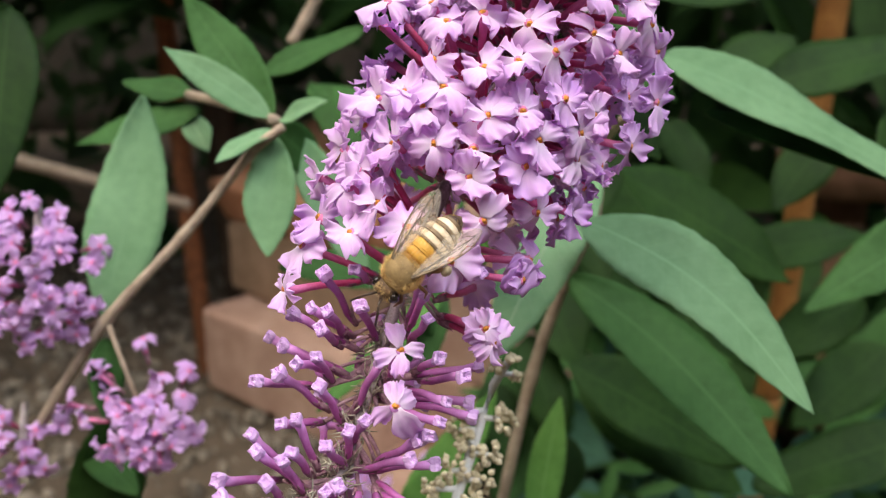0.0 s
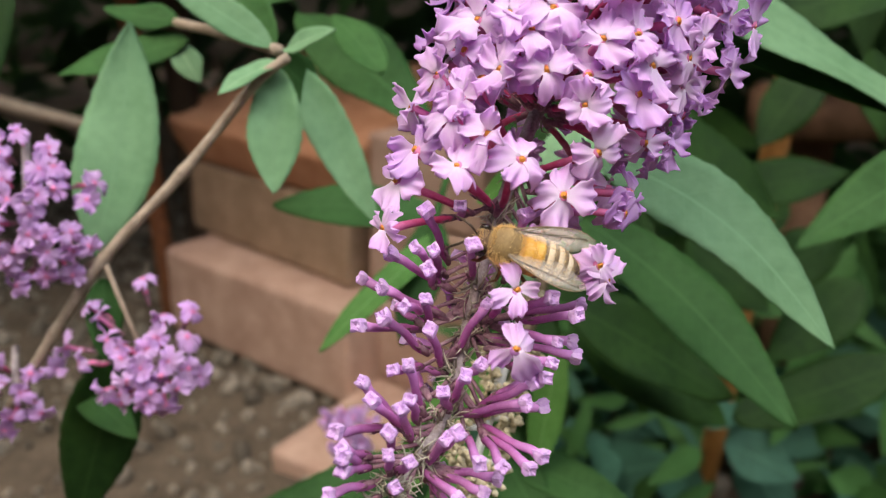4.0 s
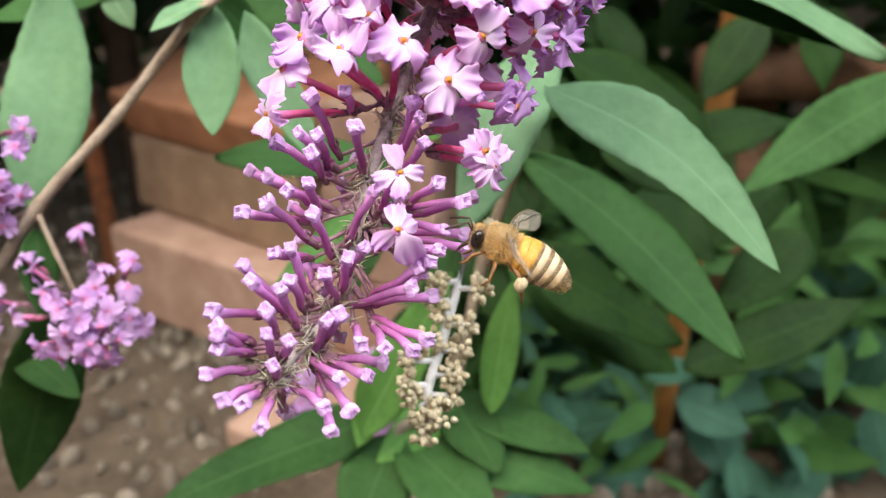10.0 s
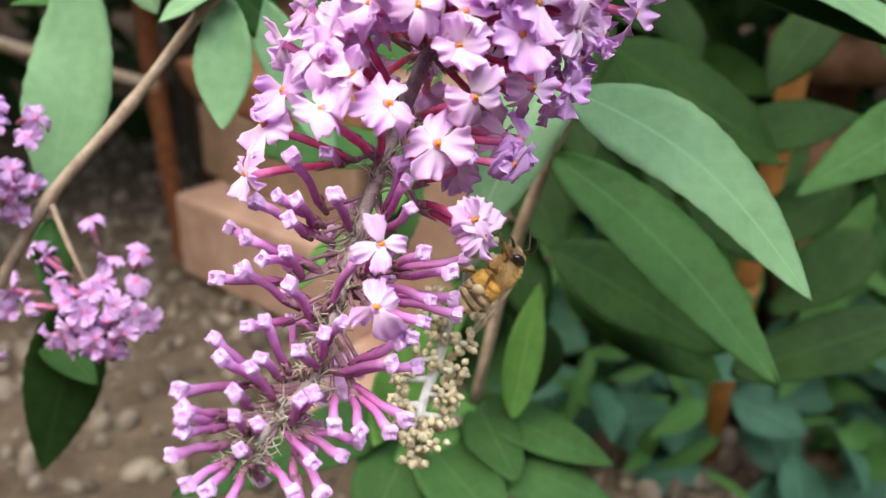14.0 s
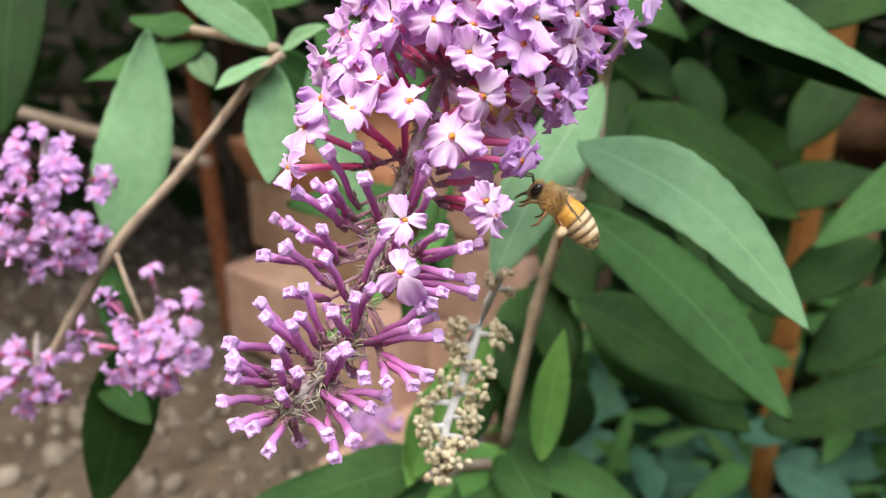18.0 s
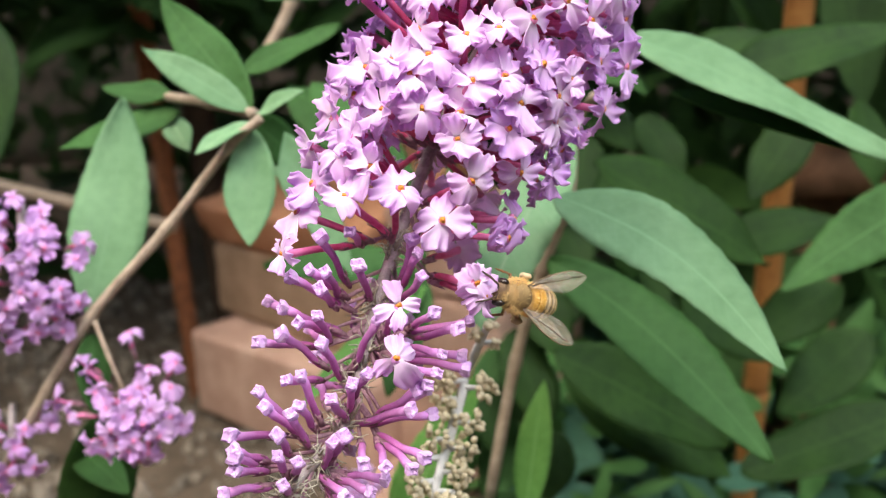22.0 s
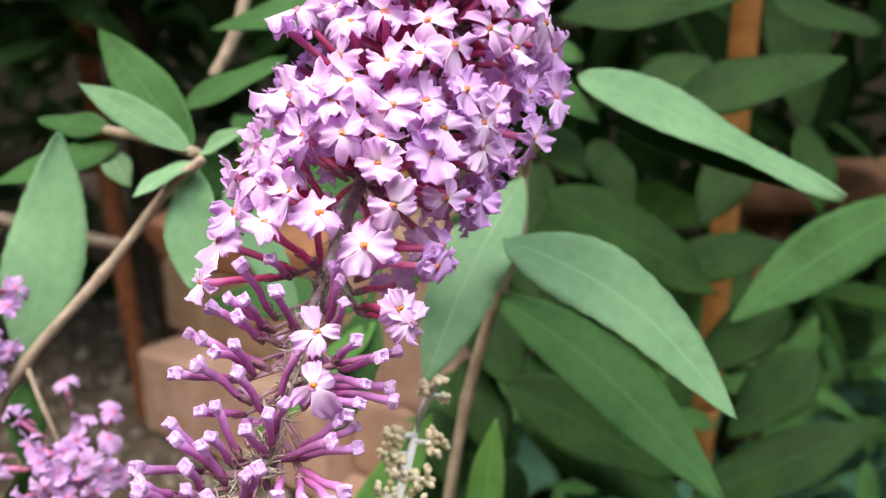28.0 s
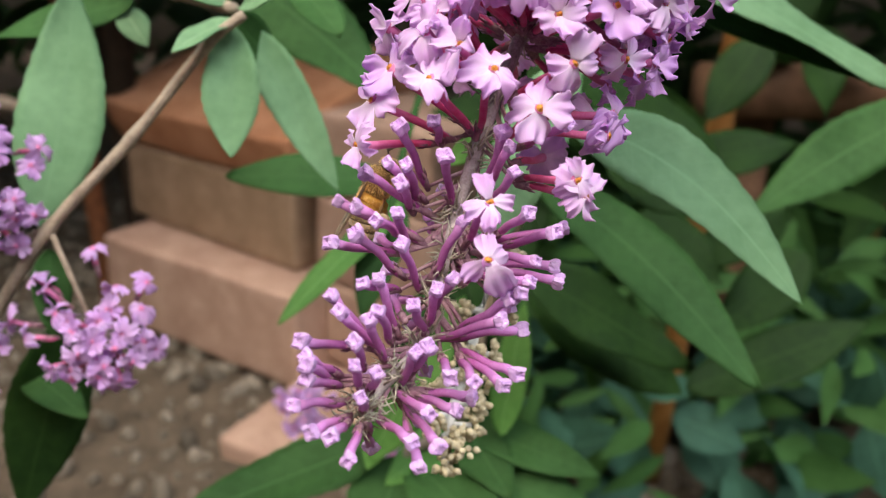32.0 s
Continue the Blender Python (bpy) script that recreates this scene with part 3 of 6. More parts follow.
open_whorl([(37.5, -35, 14.9), (38.8, -61, 15.2), (40.2, -9, 15.2), (42, -26, 15.4), (43, -45, 15.4), (44.2, -73, 16.2), (44.8, 22, 15.5), (45.5, -44, 15.6), (48, -64, 15.8), (48.8, 7, 15.7), (49.2, -32, 15.8), (49.8, 47, 15.9), (50.5, -53, 15.9), (50.5, -14, 16), (52, 2, 16.1), (53.5, 26, 16.3), (53.8, 69, 17.2), (54, -53, 16.3), (54.2, -27, 16.1), (55.2, -39, 16.4), (56.2, 0, 16.4), (57, -23, 16.4), (57, 25, 16.6), (57.5, 69, 17.5), (58.5, 12, 16.7)])
open_whorl([(58.8, 51, 16.8), (59.5, -33, 16.7), (60.5, -11, 16.8), (61, 43, 17.1), (61, 69, 18.3), (62.5, 26, 17.1), (62.8, 0, 17.2), (63.5, -75, 18.6), (64, -36, 17.3), (64, 44, 17.4), (65.2, 69, 20.6), (66, 11, 17.6), (66.2, -49, 17.5), (66.2, -23, 17.4), (66.5, -75, 19.8), (67.2, -4, 17.4), (70.2, 60, 17.9), (70.8, 21, 18), (71, -75, 18), (71, -23, 17.9), (71.5, 37, 18.1), (72.2, 69, 21.2), (72.5, -53, 18.1), (72.8, -7, 18), (73.5, -55, 18.2)])
open_whorl([(74.2, -71, 20.4), (74.5, 12, 18), (74.8, -70, 23.9), (74.8, -40, 18.2), (75.2, -43, 18.2), (75.5, -22, 18), (76.5, -75, 19.1), (76.5, 3, 18.3), (77.2, -25, 18.3), (77.2, -9, 18.1), (77.5, -9, 18.2), (78.8, 45, 18.4), (78.8, 63, 18.4), (79, -71, 20.5), (79, 31, 18.4), (79.8, -48, 18.4), (79.8, 19, 18.2), (80, 0, 18.2), (80.2, 17, 18.3), (80.8, 9, 18.3), (81.2, -27, 18.2), (83.2, -11, 18.3), (86.5, 3, 18.3), (88.5, 18, 18.5), (89, 41, 18.4)])
stalked_whorl([(17.2, 18, 13.1, 18.2, 87, 2.6), (25.2, 12, 12.7, 23, 86, 1.8), (29, -60, 15.6, 34.5, -90, 5.4), (30.8, 49, 16.7, 33, 84, 6), (32.2, 43, 16.2, 33.8, 84, 5.8), (35, -67, 15.2, 35.8, -89, 3), (38.8, 18, 13.3, 38, 85, 2.7), (41, 134, 13.4, 35.5, 85, 4.5), (41.5, 67, 15.2, 39.5, 82, 3), (44.5, 67, 15, 41.2, 83, 3)], True)
stalked_whorl([(-6.8, 19, 4.8, -2, 75, 0.8), (-5.5, -32, 5.8, -2.2, -102, 0.8), (-5.5, -12, 5.8, -2.5, -96, 0.4), (-4.2, -61, 7, -1.2, -103, 2.1), (-4, 64, 8.5, 2.2, 68, 4.1), (-2.8, -55, 8.6, -0.2, -104, 3.4), (-2.2, -57, 9.7, -0.2, -104, 4.3), (-2, 35, 7.7, 0, 72, 1.9), (-1.8, -61, 10.1, 0.5, -104, 4.2), (-1.8, -20, 6.4, -0.5, 73, 0.4), (-1.2, 137, 7.1, -1.5, 75, 1.3), (-0.8, -73, 10.7, 4, -106, 5.1), (0, -45, 7.4, 0.8, -107, 1.3), (0.8, -30, 6.9, 1.5, -111, 0.6), (1, 46, 8.9, 3.5, 70, 3.1)])
stalked_whorl([(1.2, -52, 9.3, 2.8, -106, 2.9), (2.2, 22, 7.6, 3.8, 72, 1.5), (3, -74, 10.4, 5.8, -106, 2.8), (4, -83, 11.6, 5.5, -106, 3.5), (4, -58, 9.3, 5.2, -108, 1.8), (4.8, 35, 8.5, 4.5, 71, 2.2), (5.2, -19, 7, 4.5, 73, 1.3), (5.5, -55, 9.7, 7.8, -103, 2.5), (6, 11, 8.6, 10, 79, 2.8), (6.5, -13, 7.3, 5.5, 74, 1.3), (6.8, 41, 8.7, 5, 69, 2.4), (7.2, 24, 10.1, 10.8, 80, 4.6), (8.5, 38, 11.8, 11, 79, 5.1), (9.8, 46, 12.2, 11.2, 80, 4.7), (10, -27, 8.6, 11.2, 82, 0.2)])
stalked_whorl([(10.2, -59, 11, 15.8, -89, 4.4), (12, -46, 10.1, 9, -101, 2.3), (13, 43, 9.6, 11.5, 83, 1.6), (13.2, -6, 8.8, 12.5, 93, 0.1), (14.2, 75, 10.3, 11.5, 81, 1.9), (15, 43, 10.6, 13, 85, 3.6), (15.2, 6, 8.7, 14, -100, 0.3), (15.8, 44, 12.1, 18.5, 85, 5.8), (17, -144, 8.5, 12, -94, 2.7), (17.5, -66, 13.8, 20, -89, 5.5), (18, -31, 9.8, 16.5, -90, 2), (18.5, -56, 12.2, 17.5, -89, 4.1), (18.5, 54, 11.4, 20, 84, 3), (18.5, 115, 10.3, 13.5, 85, 4.2), (20, -45, 12.3, 22.5, -89, 5.5)])
stalked_whorl([(21.5, -36, 11.4, 21, -89, 4.7), (21.5, 53, 11.6, 22.8, 85, 3), (21.5, 80, 13.2, 21.2, 84, 3), (22.8, -66, 12.2, 22.5, -88, 3), (23, 79, 12.4, 21.5, 84, 3), (23.5, 4, 7, 17.5, -90, 1.2), (23.8, -133, 11.5, 20.5, -89, 5), (24, -82, 13.7, 22.2, -88, 3), (24.8, 50, 13.6, 24.2, 85, 6), (25.5, -37, 11.9, 25.8, -89, 5.2), (26, 37, 11.8, 25, 86, 4.7), (27, -65, 12.3, 26, -88, 3), (27.8, -47, 12.5, 27.5, -89, 4.2), (27.8, -37, 11.9, 27.2, -89, 4.9), (27.8, 75, 12.6, 23.8, 85, 3)])
stalked_whorl([(28.2, -158, 8.7, 23.5, -90, 2), (28.2, 144, 8.6, 22.8, 87, 3), (30.8, 23, 10.7, 29, 85, 3.3), (31, 161, 7.4, 25, 85, 0.6), (32, -49, 12.3, 29.2, -89, 4.4), (33.8, -33, 11.4, 34.8, -90, 4.4), (33.8, 16, 10, 30.5, 86, 2.5), (35.5, 10, 8.9, 30.5, 86, 2.5), (39.2, 40, 12.3, 37.5, 84, 4.5)])

# the far side, and the top above the counted florets
for k in range(40):
    open_whorl([(46 + k * 1.3, 95 + (k * 137.5) % 170, _rnd.uniform(12.5, 16.5))])
for k in range(12):
    q = 4 + k * 2.4
    bud_angle = 120 + (k * 137.5) % 120
    stalked_whorl([(q + 1.5, bud_angle, _rnd.uniform(8, 10), q, bud_angle, 2.0)])
for k in range(34):
    open_whorl([(84.5 + k * 0.52, (k * 137.5) % 145 - 95, _rnd.uniform(13.5, 16.5))])
stalked_whorl([(29, -16, 12.6, 27.8, -90, 0.9)])
stalked_whorl([(98.2, 85, 13.5, 94.8, 90, 4.1)], True)
for k in range(26):
    open_whorl([(44 + k * 1.5, (k * 137.5) % 130 - 65, _rnd.uniform(12.0, 14.5))])
for k in range(26):
    open_whorl([(52 + k * 1.3, (62 + (k * 61.8) % 42) * (1 if k % 2 else -1), _rnd.uniform(14.5, 17.0))])

# bracts clustered where the whorls spring
bm = bmesh.new()
for k in range(430):
    knot = _rnd.choice((-1.5, -1, 0, 4.5, 5, 10, 11, 16, 17.5, 21, 23, 27, 29, 35, 37, 43, 51, 60, 70, 80))
    q = _rnd.gauss(knot, 0.9)
    ang = _rnd.uniform(0, 360)
    a = spike_spot(q, ang, 0.9)
    reach = _rnd.uniform(1.4, 3.8)
    b = spike_spot(q + _rnd.uniform(-2.2, 2.6), ang + _rnd.uniform(-30, 30), reach)
    mid = (a + b) / 2 + Vector((_rnd.uniform(-1, 1), _rnd.uniform(-1, 1), _rnd.uniform(-1, 1))) * 0.0006
    tube(bm, [a, mid, b], [0.00014, 0.00012, 0.00004], 5)
tagged(part("bract_fringe", bm, M_BRACT, spike, "thin olive-brown bracts along the stem"), kind="stuff")


# ---- blurred flower heads on the branch behind ----
def flower_head(centre, rx, rz, n, label, toward, extra=(), seed=3, depth=0.008, size=1.02):
    """A rounded cluster of open florets on short tubes about a stem."""
    rnd = random.Random(seed)
    c = Vector(centre)
    head = thing("butterfly_bush_flower", Matrix.Translation(c), label, "flower", "flower heads on the branch")
    f = Vector(toward).normalized()
    side = Vector((0, 0, 1)).cross(f).normalized()
    up = f.cross(side)
    bm = bmesh.new()
    tube(bm, [-f * 0.004 - up * rz * 0.9, f * 0.001, -f * 0.003 + up * rz * 0.9], [0.0007, 0.001, 0.0008], 8)
    part("stem", bm, M_STEM, head)
    for k in range(n):
        g = (k + 0.5) / n
        r = math.sqrt(g)
        a = k * 2.39996 + rnd.uniform(-0.25, 0.25)
        px, pz = rx * r * math.cos(a), rz * r * math.sin(a)
        bulge = depth * math.sqrt(max(1 - r * r, 0.02))
        mouth = side * px + up * pz + f * bulge
        out = (side * px / rx + up * pz / rz * 0.8 + f * (0.9 + 0.9 * math.sqrt(max(1 - r * r, 0))) + Vector((rnd.uniform(-0.3, 0.3), 0, rnd.uniform(-0.2, 0.4)))).normalized()
        floret(head, mouth - out * 0.008, mouth, rnd.uniform(0, 360), PETALS_FAR, "red", size, rnd.uniform(-5, 12))
    for p, d in extra:
        mouth = Vector(p) - c
        floret(head, mouth - (f * 0.45 + (mouth).normalized()).normalized() * 0.0060, mouth, rnd.uniform(0, 360), PETALS_FAR, "red", size, 4)
    return head


flower_head((-0.0912, 0.0592, 0.3524), 0.0150, 0.0160, 34, "rounded cluster of pink-lilac butterfly bush florets", (0.25, -1, 0.25), seed=3, size=0.80)
flower_head((-0.0658, 0.0506, 0.3226), 0.0095, 0.0085, 17, "loose cluster of pink-lilac florets with a few standing clear", (0.2, -1, 0.3), extra=[((-0.0695, 0.0571, 0.3395), 0), ((-0.0650, 0.0544, 0.3327), 0), ((-0.0590, 0.0545, 0.3336), 0), ((-0.0784, 0.0546, 0.3318), 0), ((-0.0766, 0.0530, 0.3276), 0), ((-0.0822, 0.0514, 0.3229), 0), ((-0.0770, 0.0493, 0.3177), 0), ((-0.0736, 0.0482, 0.3152), 0), ((-0.0803, 0.0556, 0.3343), 0), ((-0.0850, 0.0527, 0.3259), 0)], seed=9, size=0.78)
flower_head((-0.1004, 0.0598, 0.3122), 0.0105, 0.0095, 10, "small shaded cluster of lilac florets low on the branch", (0.3, -1, 0.3), seed=15, size=0.8)



# ---- leafy branches ----
branch = thing("butterfly_bush_branch", Matrix.Translation((-0.0767, 0.0579, 0.3438)), "tan butterfly bush twig with a rosette of sage green leaves", "branch", "butterfly bush branches")
twig(branch, [(-0.0397, 0.0662, 0.3825), (-0.0468, 0.0651, 0.3767), (-0.0608, 0.0616, 0.3602), (-0.0772, 0.0587, 0.3430), (-0.0899, 0.0591, 0.3257), (-0.1046, 0.0627, 0.3049)], [0.00095, 0.0010, 0.0011, 0.0012, 0.00125, 0.0013])
twig(branch, [(-0.0772, 0.0585, 0.3423), (-0.0735, 0.0555, 0.3343), (-0.0694, 0.0557, 0.3190)], [0.0006, 0.0005, 0.0004])
twig(branch, [(-0.0772, 0.0587, 0.3432), (-0.0856, 0.0605, 0.3404), (-0.0967, 0.0682, 0.3486)], [0.0006, 0.0005, 0.0004])
twig(branch, [(-0.0423, 0.0707, 0.3829), (-0.0575, 0.0886, 0.3842), (-0.0729, 0.1043, 0.3848)], [0.0013, 0.0012, 0.0012], seed=4)
leaf(branch, (-0.0430, 0.0702, 0.3807), (-0.0420, 0.0570, 0.3578), 0.0105, (0.1000, -0.9000, 0.3500), M_LEAF, 0.14, 0.03, 0, 0.5)
leaf(branch, (-0.0419, 0.0837, 0.3782), (-0.0228, 0.0668, 0.3489), 0.0095, (0.2500, -0.9000, 0.3000), M_LEAF, 0.2, 0.05, 0, 0.42)
leaf(branch, (-0.0434, 0.0720, 0.3840), (-0.0698, 0.0944, 0.4100), 0.0109, (-0.2000, -0.7000, 0.6000), M_LEAF_MID, 0.1, 0.08, 0, 0.42)
leaf(branch, (-0.0440, 0.0719, 0.3834), (-0.0693, 0.0816, 0.3981), 0.0074, (-0.1000, -0.7000, 0.6000), M_LEAF, 0.14, 0.05, 0, 0.42)
leaf(branch, (-0.0413, 0.0698, 0.3834), (-0.0304, 0.0636, 0.3883), 0.0048, (0.1000, -0.7000, 0.7000), M_LEAF_PALE, 0.2, 0.04, 0, 0.42)
leaf(branch, (-0.0423, 0.0693, 0.3811), (-0.0511, 0.0565, 0.3781), 0.0051, (-0.1000, -0.6000, 0.8000), M_LEAF_PALE, 0.25, 0.1, 0, 0.42)
leaf(branch, (-0.0525, 0.1001, 0.3901), (-0.0283, 0.1024, 0.4020), 0.0084, (0.2000, -0.6000, 0.8000), M_LEAF_MID, 0.1, 0.05, 0, 0.42)
leaf(branch, (-0.0437, 0.0725, 0.3815), (-0.0343, 0.0944, 0.3651), 0.0102, (0.2000, -0.8000, 0.5000), M_LEAF_MID, 0.1, 0.05, 0, 0.42)
leaf(branch, (-0.0722, 0.1043, 0.3848), (-0.0925, 0.1103, 0.3881), 0.0077, (-0.1000, -0.6000, 0.8000), M_LEAF_MID, 0.1, 0.05, 0, 0.42)
leaf(branch, (-0.0702, 0.1034, 0.3811), (-0.1005, 0.0972, 0.3747), 0.0110, (-0.1000, -0.6000, 0.8000), M_LEAF_MID, 0.1, 0.08, 0, 0.42)
leaf(branch, (-0.0730, 0.1032, 0.3801), (-0.0663, 0.0964, 0.3726), 0.0066, (0.0000, -0.6000, 0.8000), M_LEAF_PALE, 0.1, 0.08, 0, 0.42)
leaf(branch, (-0.0802, 0.0949, 0.3854), (-0.0850, 0.0716, 0.3384), 0.0172, (0.2500, -0.8500, 0.4000), M_LEAF, 0.1, 0.03, 0.05, 0.55)
leaf(branch, (-0.1167, 0.1057, 0.4062), (-0.1144, 0.0834, 0.3628), 0.0167, (0.2500, -0.8500, 0.4000), M_LEAF_SHADED, 0.1, 0.04, 0, 0.42)
leaf(branch, (-0.0779, 0.0584, 0.3385), (-0.0774, 0.0538, 0.3220), 0.0073, (0.5000, -0.8000, 0.4000), M_LEAF_MID, 0.1, 0.04, 0, 0.42)
leaf(branch, (-0.0982, 0.0821, 0.3002), (-0.0789, 0.0648, 0.2988), 0.0091, (0.0000, -0.5000, 0.8000), M_LEAF_MID, 0.1, 0.1, 0, 0.42)
leaf(branch, (-0.0854, 0.0809, 0.3127), (-0.0982, 0.0698, 0.2672), 0.0174, (0.3000, -0.8000, 0.4000), M_LEAF_SHADED, 0.1, 0.05, 0, 0.42)
back_branch = thing("butterfly_bush_branch", Matrix.Translation((-0.0111, 0.1071, 0.3387)), "butterfly bush shoot with long green leaves behind the flower spike", "branch", "butterfly bush branches")
twig(back_branch, [(0.0099, 0.1570, 0.3885), (-0.0020, 0.1320, 0.3632), (-0.0111, 0.1071, 0.3387), (-0.0125, 0.0969, 0.3258)], [0.0010, 0.0010, 0.0009, 0.0008], M_LEAF_MID)
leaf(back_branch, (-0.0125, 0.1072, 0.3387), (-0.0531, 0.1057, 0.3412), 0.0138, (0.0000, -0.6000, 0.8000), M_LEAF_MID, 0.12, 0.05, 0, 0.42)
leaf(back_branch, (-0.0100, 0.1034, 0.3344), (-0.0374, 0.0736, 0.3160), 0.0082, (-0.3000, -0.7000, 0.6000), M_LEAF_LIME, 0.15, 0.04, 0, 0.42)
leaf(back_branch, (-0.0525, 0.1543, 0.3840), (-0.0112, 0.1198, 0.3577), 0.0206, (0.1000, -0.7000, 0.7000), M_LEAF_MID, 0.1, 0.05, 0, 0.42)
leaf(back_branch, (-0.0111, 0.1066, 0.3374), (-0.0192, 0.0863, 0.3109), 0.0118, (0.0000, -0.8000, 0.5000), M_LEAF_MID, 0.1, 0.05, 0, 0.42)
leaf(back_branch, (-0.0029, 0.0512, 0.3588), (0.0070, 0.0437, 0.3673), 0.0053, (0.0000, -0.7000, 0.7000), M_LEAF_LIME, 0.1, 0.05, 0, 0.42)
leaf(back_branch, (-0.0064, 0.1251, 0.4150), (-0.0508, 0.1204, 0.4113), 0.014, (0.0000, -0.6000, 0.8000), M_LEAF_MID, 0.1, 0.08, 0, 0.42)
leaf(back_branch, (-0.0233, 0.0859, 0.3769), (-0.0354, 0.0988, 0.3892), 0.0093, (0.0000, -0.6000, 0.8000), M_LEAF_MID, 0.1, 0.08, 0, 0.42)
twig(back_branch, [(-0.0444, 0.1602, 0.4312), (-0.0511, 0.1552, 0.4082), (-0.0583, 0.1525, 0.3952)], [0.0017, 0.0018, 0.0018])
right_branch = thing("butterfly_bush_branch", Matrix.Translation((0.0254, 0.0777, 0.3671)), "butterfly bush stem with long pointed sage green leaves", "branch", "butterfly bush branches")
twig(right_branch, [(0.0279, 0.0624, 0.3855), (0.0259, 0.0772, 0.3772), (0.0247, 0.0776, 0.3613), (0.0198, 0.0849, 0.3447), (0.0131, 0.0904, 0.3178), (0.0058, 0.0866, 0.2807)], [0.0009, 0.0011, 0.0013, 0.0014, 0.0015, 0.0015])
leaf(right_branch, (0.0255, 0.0756, 0.3758), (0.0038, 0.0408, 0.3448), 0.0139, (-0.1000, -0.9000, 0.4500), M_LEAF_PALE, 0.12, 0.03, -0.05, 0.5)
leaf(right_branch, (0.0195, 0.0529, 0.3677), (0.0563, 0.0251, 0.3444), 0.016, (0.2000, -0.7000, 0.7000), M_LEAF, 0.1, 0.06, 0.17, 0.40)
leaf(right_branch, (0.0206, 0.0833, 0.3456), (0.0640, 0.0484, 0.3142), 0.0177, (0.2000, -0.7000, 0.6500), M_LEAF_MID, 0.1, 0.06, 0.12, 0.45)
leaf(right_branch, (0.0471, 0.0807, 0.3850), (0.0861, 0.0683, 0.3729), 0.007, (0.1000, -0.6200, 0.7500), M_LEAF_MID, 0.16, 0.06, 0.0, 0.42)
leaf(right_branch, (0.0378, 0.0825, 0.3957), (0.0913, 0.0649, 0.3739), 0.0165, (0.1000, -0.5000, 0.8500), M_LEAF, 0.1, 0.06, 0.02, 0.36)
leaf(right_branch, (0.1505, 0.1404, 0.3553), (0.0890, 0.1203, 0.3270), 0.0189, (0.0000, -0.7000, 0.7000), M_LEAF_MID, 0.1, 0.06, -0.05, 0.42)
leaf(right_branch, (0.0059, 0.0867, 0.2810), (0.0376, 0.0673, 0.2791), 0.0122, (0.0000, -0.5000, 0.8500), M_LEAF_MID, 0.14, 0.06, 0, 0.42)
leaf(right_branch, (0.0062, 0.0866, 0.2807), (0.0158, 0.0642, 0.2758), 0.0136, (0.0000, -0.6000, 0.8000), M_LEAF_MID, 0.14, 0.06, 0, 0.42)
leaf(right_branch, (0.0053, 0.0866, 0.2807), (-0.0132, 0.0717, 0.2737), 0.0111, (0.0000, -0.6000, 0.8000), M_LEAF_LIME, 0.14, 0.06, 0, 0.42)
leaf(right_branch, (0.0145, 0.0774, 0.2829), (0.0198, 0.0847, 0.3153), 0.0088, (-0.2000, -0.8000, 0.5000), M_LEAF_LIME, 0.12, 0.03, 0, 0.42)
leaf(right_branch, (0.0382, 0.1330, 0.3619), (0.0921, 0.1362, 0.3303), 0.0249, (0.1000, -0.6000, 0.7000), M_LEAF_SHADED, 0.1, 0.06, 0, 0.42)
leaf(right_branch, (0.0437, 0.1527, 0.4098), (0.1055, 0.1638, 0.4187), 0.0190, (0.1000, -0.6000, 0.7000), M_LEAF_SHADED, 0.1, 0.06, 0, 0.42)
leaf(right_branch, (0.0815, 0.1570, 0.3830), (0.1349, 0.1595, 0.3989), 0.0194, (0.1000, -0.6000, 0.7000), M_LEAF_SHADED, 0.1, 0.06, 0, 0.42)
leaf(right_branch, (0.0253, 0.1223, 0.3073), (0.0792, 0.1201, 0.2789), 0.0216, (0.1000, -0.6000, 0.7000), M_LEAF_SHADED, 0.1, 0.06, 0, 0.42)
leaf(right_branch, (0.0298, 0.1382, 0.2933), (0.0843, 0.1345, 0.2609), 0.0234, (0.1000, -0.6000, 0.7000), M_LEAF_SHADED, 0.1, 0.06, 0, 0.42)
leaf(right_branch, (0.0946, 0.1605, 0.2458), (0.1617, 0.1672, 0.2715), 0.0224, (0.0000, -0.5000, 0.8500), M_LEAF_SHADED, 0.1, 0.06, 0, 0.42)
leaf(right_branch, (0.0904, 0.1951, 0.3189), (0.1327, 0.1871, 0.3325), 0.0197, (0.1000, -0.6000, 0.7000), M_LEAF_SHADED, 0.1, 0.06, 0, 0.42)
leaf(right_branch, (0.1405, 0.2013, 0.3020), (0.1029, 0.1973, 0.2796), 0.0217, (-0.1000, -0.6000, 0.7000), M_LEAF_SHADED, 0.1, 0.06, 0, 0.42)
leaf(right_branch, (0.1310, 0.2237, 0.3628), (0.1067, 0.2083, 0.3349), 0.0198, (0.0000, -0.6000, 0.7000), M_LEAF_SHADED, 0.1, 0.06, 0, 0.42)
leaf(right_branch, (0.1559, 0.2346, 0.3677), (0.1592, 0.2175, 0.3335), 0.0193, (0.2000, -0.6000, 0.7000), M_LEAF_SHADED, 0.1, 0.06, 0, 0.42)
leaf(right_branch, (0.0769, 0.1826, 0.3060), (0.1052, 0.1679, 0.2854), 0.0220, (0.1000, -0.6000, 0.7000), M_LEAF_SHADED, 0.1, 0.06, 0, 0.42)
leaf(right_branch, (0.0592, 0.1668, 0.3280), (0.0861, 0.1537, 0.3156), 0.0168, (0.1000, -0.6000, 0.7000), M_LEAF_SHADED, 0.1, 0.06, 0, 0.42)
